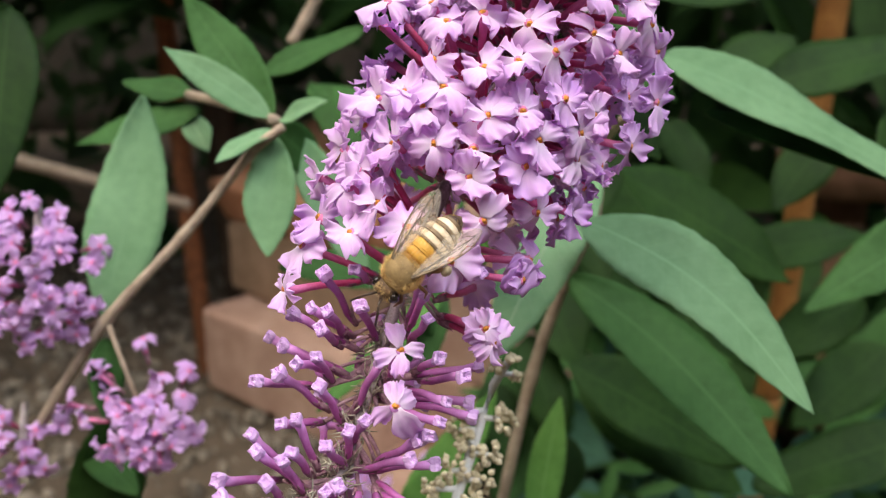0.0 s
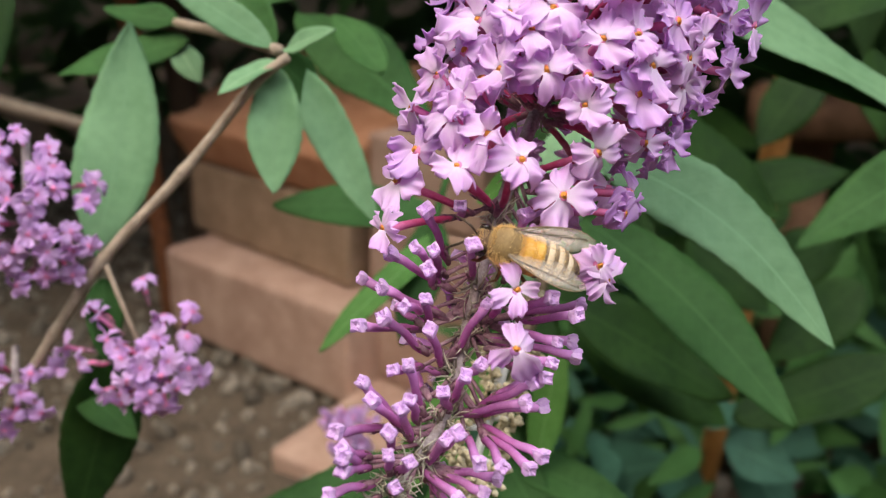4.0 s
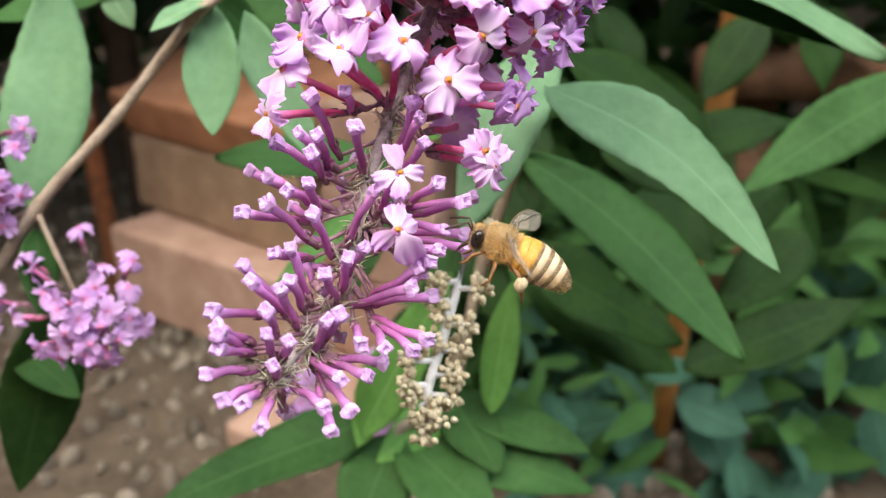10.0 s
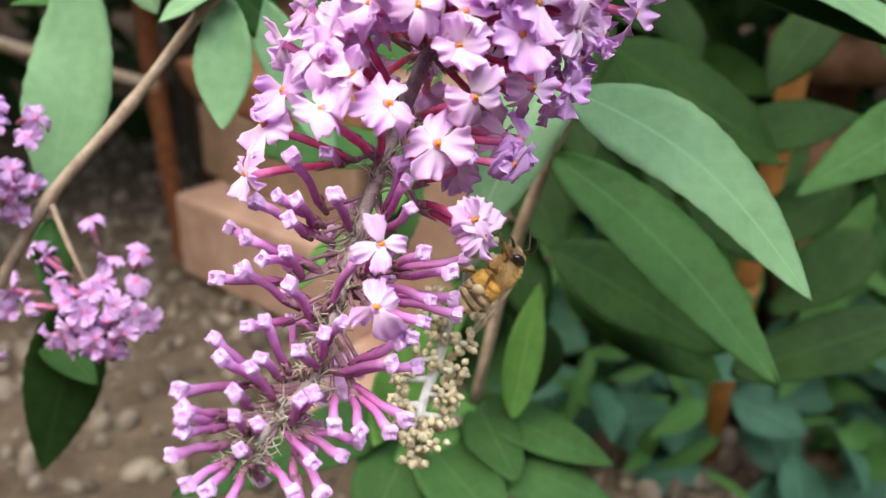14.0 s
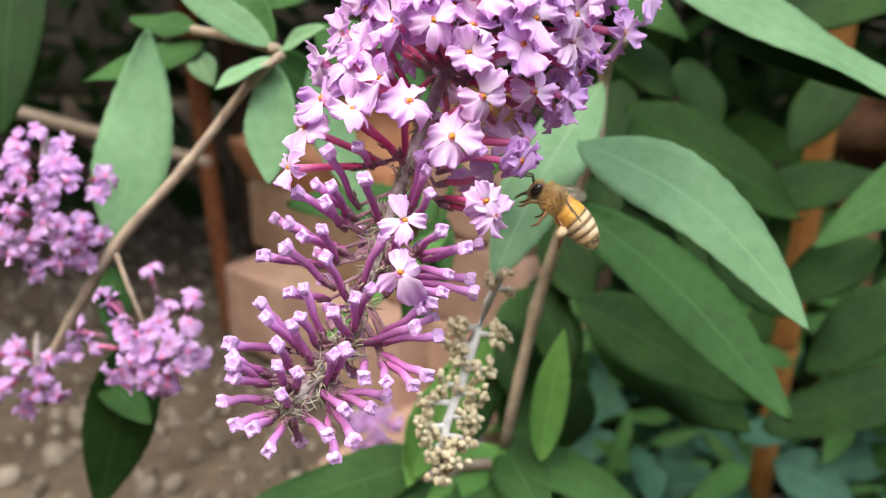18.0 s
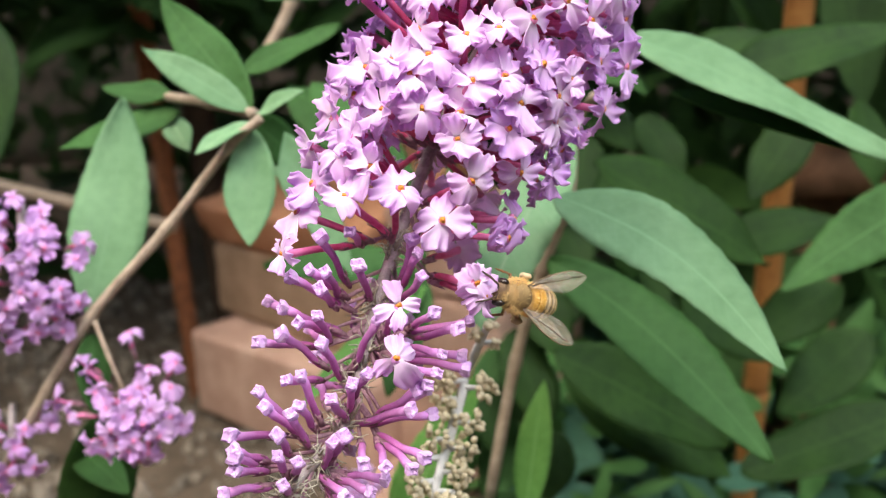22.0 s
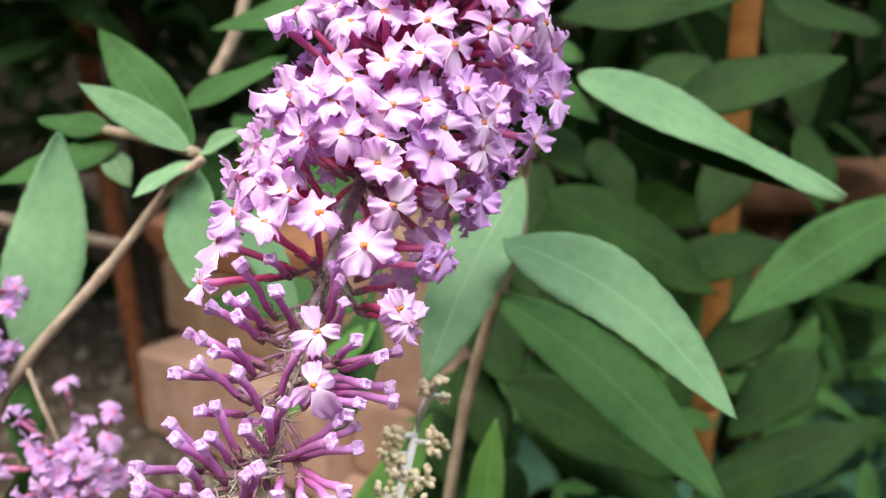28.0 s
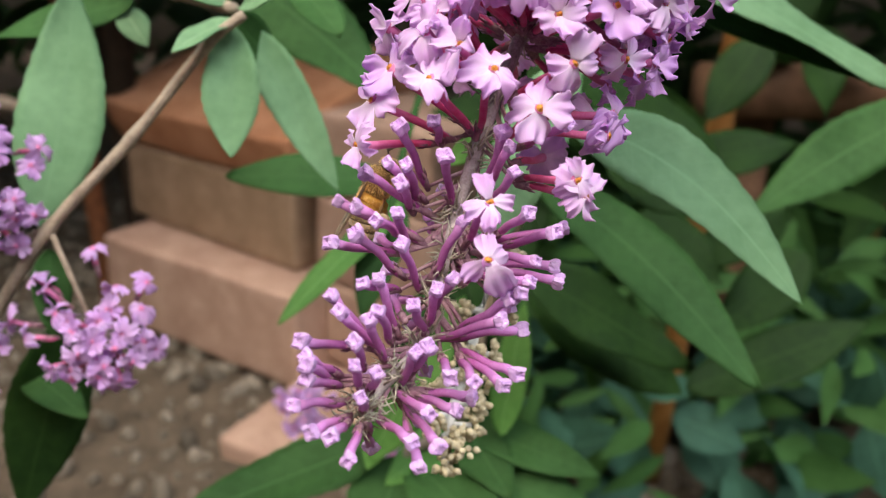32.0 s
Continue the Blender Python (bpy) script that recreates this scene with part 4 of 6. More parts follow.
leaf(right_branch, (0.1600, 0.2165, 0.2771), (0.1208, 0.2012, 0.2489), 0.0250, (-0.2000, -0.6000, 0.7000), M_LEAF_SHADED, 0.1, 0.06, 0, 0.42)
leaf(right_branch, (0.0846, 0.2281, 0.3816), (0.1198, 0.2407, 0.3958), 0.0216, (0.1000, -0.6000, 0.7000), M_LEAF_SHADED, 0.1, 0.06, 0, 0.42)
leaf(right_branch, (0.1394, 0.2341, 0.4153), (0.1839, 0.2315, 0.4053), 0.0224, (0.1000, -0.6000, 0.7000), M_LEAF_SHADED, 0.1, 0.06, 0, 0.42)
leaf(right_branch, (0.0645, 0.2051, 0.3670), (0.0781, 0.1905, 0.3459), 0.0165, (0.0000, -0.6000, 0.7000), M_LEAF_SHADED, 0.1, 0.06, 0, 0.42)
leaf(right_branch, (0.0161, 0.1602, 0.2965), (0.0006, 0.1443, 0.2795), 0.0140, (0.1000, -0.6500, 0.7000), M_LEAF_MID, 0.12, 0.06, 0, 0.42)
leaf(right_branch, (0.0280, 0.1682, 0.2848), (0.0152, 0.1503, 0.2598), 0.0164, (0.1000, -0.6500, 0.7000), M_LEAF_SHADED, 0.12, 0.06, 0, 0.42)
leaf(right_branch, (0.0027, 0.1472, 0.2900), (0.0093, 0.1319, 0.2700), 0.0144, (0.1000, -0.6500, 0.7000), M_LEAF_SHADED, 0.12, 0.06, 0, 0.42)
leaf(right_branch, (-0.0048, 0.1440, 0.2797), (-0.0033, 0.1276, 0.2568), 0.0153, (0.1000, -0.6500, 0.7000), M_LEAF_SHADED, 0.12, 0.06, 0, 0.42)
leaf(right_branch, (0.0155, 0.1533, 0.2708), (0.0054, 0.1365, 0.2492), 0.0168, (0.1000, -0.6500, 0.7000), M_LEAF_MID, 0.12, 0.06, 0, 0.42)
leaf(right_branch, (0.0323, 0.1714, 0.2571), (0.0210, 0.1546, 0.2356), 0.0180, (0.1000, -0.6500, 0.7000), M_LEAF_SHADED, 0.12, 0.06, 0, 0.42)
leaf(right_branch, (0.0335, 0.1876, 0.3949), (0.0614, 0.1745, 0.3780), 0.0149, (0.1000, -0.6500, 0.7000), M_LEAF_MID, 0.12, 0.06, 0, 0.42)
leaf(right_branch, (0.0400, 0.1938, 0.3774), (0.0592, 0.1792, 0.3572), 0.0164, (0.1000, -0.6500, 0.7000), M_LEAF_SHADED, 0.12, 0.06, 0, 0.42)
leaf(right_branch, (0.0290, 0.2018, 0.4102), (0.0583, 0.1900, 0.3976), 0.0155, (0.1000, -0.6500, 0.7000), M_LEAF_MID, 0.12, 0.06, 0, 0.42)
leaf(right_branch, (0.0423, 0.1798, 0.3634), (0.0331, 0.1621, 0.3384), 0.0149, (0.1000, -0.6500, 0.7000), M_LEAF_SHADED, 0.12, 0.06, 0, 0.42)
leaf(right_branch, (0.0185, 0.1569, 0.3226), (0.0314, 0.1381, 0.2982), 0.0182, (0.1000, -0.6500, 0.7000), M_LEAF_SHADED, 0.12, 0.06, 0, 0.42)
leaf(right_branch, (0.0378, 0.1680, 0.3195), (0.0215, 0.1485, 0.2994), 0.0171, (0.1000, -0.6500, 0.7000), M_LEAF_SHADED, 0.12, 0.06, 0, 0.42)
leaf(right_branch, (0.0144, 0.1497, 0.3045), (0.0249, 0.1305, 0.2792), 0.0164, (0.1000, -0.6500, 0.7000), M_LEAF_SHADED, 0.12, 0.06, 0, 0.42)
leaf(right_branch, (0.0293, 0.1757, 0.3419), (0.0405, 0.1580, 0.3206), 0.0162, (0.1000, -0.6500, 0.7000), M_LEAF_SHADED, 0.12, 0.06, 0, 0.42)
low_branch = thing("butterfly_bush_branch", Matrix.Translation((-0.0088, 0.0798, 0.2754)), "low butterfly bush shoot with broad green leaves", "branch", "butterfly bush branches")
twig(low_branch, [(0.0026, 0.0808, 0.2796), (-0.0088, 0.0798, 0.2754), (-0.0177, 0.0803, 0.2471)], [0.0013, 0.0015, 0.0017])
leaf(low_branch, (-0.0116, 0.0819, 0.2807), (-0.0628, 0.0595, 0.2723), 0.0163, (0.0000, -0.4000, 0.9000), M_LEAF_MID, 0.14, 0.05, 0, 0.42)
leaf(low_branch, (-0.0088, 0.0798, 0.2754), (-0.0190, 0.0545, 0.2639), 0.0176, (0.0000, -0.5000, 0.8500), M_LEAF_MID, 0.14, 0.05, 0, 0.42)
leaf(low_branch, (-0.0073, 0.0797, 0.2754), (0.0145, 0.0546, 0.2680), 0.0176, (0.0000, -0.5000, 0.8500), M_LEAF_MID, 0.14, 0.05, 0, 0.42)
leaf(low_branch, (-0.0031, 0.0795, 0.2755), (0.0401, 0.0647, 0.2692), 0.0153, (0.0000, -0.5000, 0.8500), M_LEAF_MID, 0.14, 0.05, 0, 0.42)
leaf(low_branch, (-0.0169, 0.0715, 0.2811), (0.0032, 0.0703, 0.3229), 0.0131, (-0.2000, -0.8000, 0.5000), M_LEAF_LIME, 0.14, 0.05, 0, 0.42)
leaf(low_branch, (-0.0128, 0.0747, 0.2900), (-0.0182, 0.0706, 0.2785), 0.0081, (-0.3000, -0.5000, 0.8500), M_LEAF_LIME, 0.14, 0.05, 0, 0.42)



# ---- old seed head ----
def seed_head(path, label):
    """A withered spike: woolly stalk and tight clusters of round seed capsules."""
    top = Vector(path[0])
    ob = thing("seed_head", Matrix.Translation(top), label, "seed head")
    P = [Vector(p) - top for p in path]
    bm = bmesh.new()
    tube(bm, P, [0.0006, 0.0008, 0.0009, 0.0009, 0.0008, 0.0005], 8)
    part("stalk", bm, M_WOOL, ob, "pale woolly stalk")
    rnd = random.Random(8)
    cap = bmesh.new()
    ball(cap, (0, 0, 0), 0.00058, 0.00054, 0.00054, 10, 7)
    ball(cap, (0.00058, 0, 0), 0.0002, 0.00014, 0.00014, 6, 4)
    me = mesh_of("capsule", cap, M_SEED)
    L = [0.0]
    for a, b in zip(P, P[1:]):
        L.append(L[-1] + (b - a).length)
    for g, side, size, n in ((0.01, 0.0006, 0.0012, 9), (0.07, -0.0016, 0.0013, 8), (0.14, 0.0022, 0.0012, 6), (0.37, -0.0034, 0.0023, 16), (0.40, 0.0036, 0.0026, 22), (0.50, -0.0008, 0.0022, 14), (0.62, -0.0022, 0.0024, 18), (0.66, 0.0030, 0.0026, 20), (0.70, -0.0042, 0.0022, 14), (0.76, 0.0034, 0.0022, 14), (0.80, -0.0034, 0.0024, 18), (0.88, -0.0010, 0.0030, 26), (0.92, 0.0022, 0.0026, 18), (0.98, 0.0002, 0.0026, 20), (0.55, 0.0030, 0.0022, 14), (0.45, -0.0030, 0.0022, 14), (0.84, 0.0034, 0.0022, 14)):
        d = g * L[-1]
        i = max(j for j in range(len(P) - 1) if L[j] <= d)
        p = P[i].lerp(P[i + 1], (d - L[i]) / (L[i + 1] - L[i]))
        bm = bmesh.new()
        tube(bm, [p, p + Vector((side, -0.001, 0.0004))], [0.0006, 0.0004], 6)
        part("side_stalk", bm, M_WOOL, ob)
        for k in range(int(n * 1.5)):
            o = Vector((rnd.gauss(0, 1), rnd.gauss(0, 1), rnd.gauss(0, 1))).normalized()
            q = p + Vector((side, -0.001, 0.0004)) + o * size * rnd.uniform(0.5, 1.0)
            placed("capsule", me, ob, aim(q, o, rnd.uniform(0, 360)) @ Matrix.Rotation(radians(-90), 4, "Y"))
    return ob


seed_head([(0.0059, 0.0207, 0.3528), (0.0035, 0.0270, 0.3452), (0.0015, 0.0239, 0.3401), (-0.0006, 0.0202, 0.3336), (-0.0030, 0.0165, 0.3271), (-0.0041, 0.0129, 0.3206)], "withered buff seed head on a woolly grey stalk")



# ---- bricks ----
def brick_mesh(seed, mat, size=(0.215, 0.1025, 0.065)):
    """A worn brick with rounded, chipped edges; its base centre at the origin."""
    rnd = random.Random(seed)
    bm = bmesh.new()
    bmesh.ops.create_cube(bm, size=1.0)
    bmesh.ops.scale(bm, vec=size, verts=bm.verts)
    bmesh.ops.translate(bm, vec=(0, 0, size[2] / 2), verts=bm.verts)
    bmesh.ops.bevel(bm, geom=bm.edges[:], offset=0.005, segments=3, affect="EDGES", profile=0.6)
    bmesh.ops.subdivide_edges(bm, edges=[e for e in bm.edges if e.calc_length() > 0.04], cuts=7, use_grid_fill=True)
    for v in bm.verts:
        q = noise.noise(v.co * 35 + Vector((seed * 7.0, 0, 0))) * 0.0016 + noise.noise(v.co * 110 + Vector((seed * 3.0, 0, 0))) * 0.0009
        v.co += Vector((v.co.x / size[0], v.co.y / size[1], (v.co.z - size[2] / 2) / size[2])).normalized() * q
    return mesh_of("brick", bm, mat)


def brick(x, y, z, turn, mat, label, seed, size=(0.215, 0.1025, 0.065), pitch=0.0):
    ob = new("brick", brick_mesh(seed, mat, size))
    ob.matrix_basis = pose(x, y, z, pitch, 0, turn)
    return tagged(ob, label, "brick", "stack of bricks")


brick(-0.1327, 0.5432, 0.0805, -37, M_BRICK_P, "worn pinkish brown brick standing proud of the stack", 1, (0.215, 0.1025, 0.075))
brick(-0.1297, 0.5913, 0.1565, -40.6, M_BRICK_T, "weathered brown brick set back in the stack", 3)
brick(-0.1270, 0.5990, 0.0905, -40.6, M_BRICK_T, "brown brick at the back of the stack", 2)
brick(-0.1005, 0.6200, 0.2215, -40.6, M_BRICK_T, "broken brown brick under the tilted one", 9, (0.180, 0.040, 0.030))
brick(-0.1160, 0.6057, 0.2480, -40.6, M_BRICK_O, "orange paving brick tilted forward on top of the stack", 4, (0.225, 0.150, 0.038), pitch=20)
for _z, _h, _seed in ((0.0905, 0.065, 5), (0.1565, 0.065, 7), (0.2225, 0.058, 8)):
    brick(0.0075, 0.4767, _z, -40, M_BRICK_P, "pinkish brown half brick beside the stack", _seed, (0.103, 0.1025, _h))
brick(-0.0613, 0.4009, 0.055, 59.4674, M_BRICK_P, "pale pink brick lying flat on the gravel", 11, (0.12, 0.07, 0.036))



# ---- ground ----
def ground_height(x, y):
    return 0.075 + 0.006 * noise.noise(Vector((x * 5, y * 5, 0))) + 0.0025 * noise.noise(Vector((x * 24, y * 24, 3)))


bm = bmesh.new()
_xs = [-60, -20, -6, -2.5] + [-1.4 + 0.035 * i for i in range(81)] + [2.5, 6, 20, 60]
_ys = [-60, -20, -6, -2] + [-0.9 + 0.035 * i for i in range(90)] + [3.5, 7, 20, 60]
_grid = [[bm.verts.new((x, y, ground_height(x, y))) for y in _ys] for x in _xs]
for i in range(len(_xs) - 1):
    for j in range(len(_ys) - 1):
        bm.faces.new((_grid[i][j], _grid[i + 1][j], _grid[i + 1][j + 1], _grid[i][j + 1]))
ground = tagged(new("ground", mesh_of("ground", bm, M_SOIL)), "brown gravelly garden soil", "ground", kind="structure")

_rnd = random.Random(21)
bm = bmesh.new()
for k in range(3200):
    x, y = _rnd.uniform(-0.55, 0.25), _rnd.uniform(0.12, 1.0)
    r = _rnd.choice((0.002, 0.003, 0.004, 0.006, 0.009)) * _rnd.uniform(0.7, 1.3)
    tn = Euler((_rnd.uniform(0, 6), _rnd.uniform(0, 6), _rnd.uniform(0, 6))).to_matrix()
    ball(bm, (x, y, ground_height(x, y) + r * 0.25), r, r * _rnd.uniform(0.6, 0.9), r * _rnd.uniform(0.5, 0.7), 7, 5, tn)
tagged(new("gravel", mesh_of("gravel", bm, M_PEBBLE)), "small grey-brown gravel stones on the soil", "gravel", kind="stuff")



def pole(name, base, top, r, mat, label, category, nodes=0):
    """A stick or post standing on the ground, slightly uneven, with cane joints if it has any."""
    b, t = Vector(base), Vector(top)
    rnd = random.Random(int(r * 1e5) + len(label))
    bm = bmesh.new()
    pts, rad = [], []
    for i in range(33):
        u = i / 32
        pts.append((t - b) * u + Vector((rnd.uniform(-1, 1), rnd.uniform(-1, 1), 0)) * r * 0.05)
        rad.append(r * (1 - 0.08 * u) * (1.16 if nodes and i % (32 // nodes) == 0 else 1.0))
    if nodes:
        bm.free()
        ob = thing(name, Matrix.Translation(b), label, category)
        for k in range(nodes):
            lo, hi = (t - b) * (k / nodes), (t - b) * ((k + 1) / nodes)
            bm = bmesh.new()
            tube(bm, [lo, lo.lerp(hi, 0.06), lo.lerp(hi, 0.5), lo.lerp(hi, 0.94), hi], [r, r * 0.96, r * 0.93, r * 0.95, r], 14)
            part("internode", bm, mat, ob)
            bm = bmesh.new()
            tube(bm, [hi - Vector((0, 0, 0.002)), hi, hi + Vector((0, 0, 0.002))], [r * 1.02, r * 1.16, r * 1.02], 14)
            part("joint", bm, mat, ob)
        return ob
    tube(bm, pts, rad, 14)
    ob = new(name, mesh_of(name, bm, mat))
    ob.matrix_basis = Matrix.Translation(b)
    return tagged(ob, label, category)


pole("metal_post", (-0.2575, 0.5978, 0.0650), (-0.2755, 0.5978, 0.4950), 0.0085, M_RUST, "rusty brown steel post standing by the bricks", "post")
# Added dark pole: it stands in for the shade right of the steel post.
pole("gap_shade_pole", (-0.2295, 0.6278, 0.0650), (-0.2495, 0.6278, 0.4950), 0.014, M_GAP_SHADE, "dark weathered wooden post behind the steel post", "post")
pole("garden_cane", (0.1549, 0.3433, 0.0650), (0.1469, 0.2733, 0.4791), 0.0068, M_CANE, "orange-brown bamboo cane among the leaves", "cane", 3)
pole("garden_cane", (0.4030, 0.5564, 0.0650), (0.3930, 0.5364, 0.5313), 0.006, M_CANE, "thin bamboo cane in shade behind the leaves", "cane", 3)
pole("fallen_stick", (-0.3692, 0.4473, 0.3167), (-0.2344, 0.5237, 0.2567), 0.0048, M_TWIG, "pale dead stick caught between the shrub and the post", "stick")

bm = bmesh.new()
bmesh.ops.create_cube(bm, size=1.0)
bmesh.ops.scale(bm, vec=(0.7, 0.022, 0.032), verts=bm.verts)
bmesh.ops.bevel(bm, geom=bm.edges[:], offset=0.003, segments=2, affect="EDGES")
rail = new("wooden_rail", mesh_of("wooden_rail", bm, M_WOOD))
rail.matrix_basis = pose(0.5259, 0.4230, 0.3097, 0, 0, 2)
tagged(rail, "weathered brown wooden rail behind the leaves", "rail")
for _x in (-0.3, 0.3):
    bm = bmesh.new()
    bmesh.ops.create_cube(bm, size=1.0)
    bmesh.ops.scale(bm, vec=(0.025, 0.025, 0.2847), verts=bm.verts)
    bmesh.ops.bevel(bm, geom=bm.edges[:], offset=0.002, segments=2, affect="EDGES")
    part("post", bm, M_WOOD, rail, "", Matrix.Translation((_x, 0.024, -0.1223)))
flower_head((-0.0410, 0.1514, 0.2449), 0.0095, 0.0085, 12, "small blurred lilac flower low behind the spike", (0, -0.8, 0.5), seed=31, size=1.0)
flower_head((-0.0085, 0.1688, 0.2460), 0.011, 0.011, 11, "small blurred lilac flower low behind the spike", (0, -0.8, 0.5), seed=33, size=1.0)
flower_head((-0.0134, 0.1592, 0.2213), 0.008, 0.009, 7, "small blurred lilac flower low behind the spike", (0, -0.8, 0.5), seed=35, size=1.0)

# Unseen wall, added so no horizon light comes through the hedge.
bm = bmesh.new()
bmesh.ops.create_cube(bm, size=1.0)
bmesh.ops.scale(bm, vec=(3.9, 0.12, 1.9), verts=bm.verts)
bmesh.ops.subdivide_edges(bm, edges=bm.edges[:], cuts=12, use_grid_fill=True)
for _v in bm.verts:
    _v.co += Vector((0, noise.noise(_v.co * 3) * 0.015, 0))
wall = new("blocking_wall_back", mesh_of("blocking_wall_back", bm, M_WALL))
wall.matrix_basis = pose(0.05, 2.2, 0.95)
tagged(wall, "unseen dark wall added behind the shrubs to stop light", "wall", kind="structure")
# Copies on the other sides, added to block low sky light.
for _name, _m in (("blocking_wall_left", pose(-1.92, 0.2, 0.95, 0, 0, 90)), ("blocking_wall_right", pose(2.02, 0.2, 0.95, 0, 0, 90)), ("blocking_wall_front", pose(0.05, -1.8, 0.95))):
    _w = new(_name, wall.data)
    _w.matrix_basis = _m
    tagged(_w, "unseen dark wall added to block low sky light", "wall", kind="structure")



# ---- foliage behind ----
def leaf_cloud(name, n, place, size, mat, label, seed, category="foliage", hang=0.5, broad=(0.22, 0.42)):
    """Many small curved leaves, each a real blade, in one mesh."""
    rnd = random.Random(seed)
    verts, faces, uvs = [], [], []
    for k in range(n):
        p = Vector(place(rnd))
        L = rnd.uniform(*size)
        w = L * rnd.uniform(*broad)
        out = Vector((rnd.uniform(-1, 1), rnd.uniform(-1, 0.4), rnd.uniform(-hang - 0.4, 0.5))).normalized()
        face = Vector((rnd.uniform(-0.5, 0.5), rnd.uniform(-0.9, -0.1), rnd.uniform(0.2, 1.0)))
        m, _l = leaf_pose(p, p + out * L, face)
        i0 = len(verts)
        for i in range(7):
            u = i / 6
            hw = w / 2 * math.sin(math.pi * u**0.8) ** 0.85 if 0 < i < 6 else 0.0006
            for s in (-1, 0, 1):
                verts.append(m @ Vector((u * L, s * hw, 0.18 * hw * abs(s) - 0.16 * L * u * u)))
                uvs.append((u, 0.5 + s * 0.5))
        for i in range(6):
            for s in range(2):
                a = i0 + i * 3 + s
                faces.append((a, a + 3, a + 4, a + 1))
    me = bpy.data.meshes.new(name)
    me.from_pydata(verts, [], faces)
    layer = me.uv_layers.new(name="UVMap")
    layer.data.foreach_set("uv", [c for f in faces for v in f for c in uvs[v]])
    me.materials.append(mat)
    me.polygons.foreach_set("use_smooth", [True] * len(me.polygons))
    return tagged(new(name, me), label, category, kind="stuff")



leaf_cloud("hedge_foliage", 5200, lambda r: (r.uniform(-1.5, 1.7), r.uniform(1.0, 1.7), r.uniform(0.05, 1.8)), (0.05, 0.11), M_LEAF_SHADED, "dense dark green shrub foliage in shade", 41)
leaf_cloud("shrub_foliage", 1500, lambda r: (r.uniform(0.05, 0.85), r.uniform(0.36, 0.95), 0.10 + 0.80 * r.random()), (0.05, 0.10), M_LEAF_SHADED, "dark green butterfly bush leaves in shade", 42)
leaf_cloud("shrub_foliage", 1500, lambda r: (r.uniform(-0.85, -0.02), r.uniform(0.50, 1.0), r.uniform(0.40, 0.95)), (0.05, 0.10), M_LEAF_SHADED, "butterfly bush leaves over the bricks, shade in their dark green", 43)
# Canopy above the view, added to cut the light on the background.
leaf_cloud("shrub_canopy", 2600, lambda r: (r.uniform(-0.9, 0.9), r.uniform(0.20, 1.3), r.uniform(0.72, 1.25)), (0.07, 0.13), M_LEAF_SHADED, "unseen leaf canopy added overhead to shade the background", 46)
leaf_cloud("ground_cover", 620, lambda r: (r.uniform(0.02, 0.6), r.uniform(0.30, 0.75), 0.075 + 0.09 * r.random()), (0.028, 0.052), M_LEAF_BLUE, "low blue-green ground cover leaves on the soil", 44, hang=0.0, broad=(0.5, 0.8))
leaf_cloud("ground_cover", 900, lambda r: (r.uniform(0.0, 0.6), r.uniform(0.28, 0.75), 0.08 + 0.14 * r.random()), (0.025, 0.055), M_LEAF_MID, "low green weeds on the soil", 45, hang=0.1)



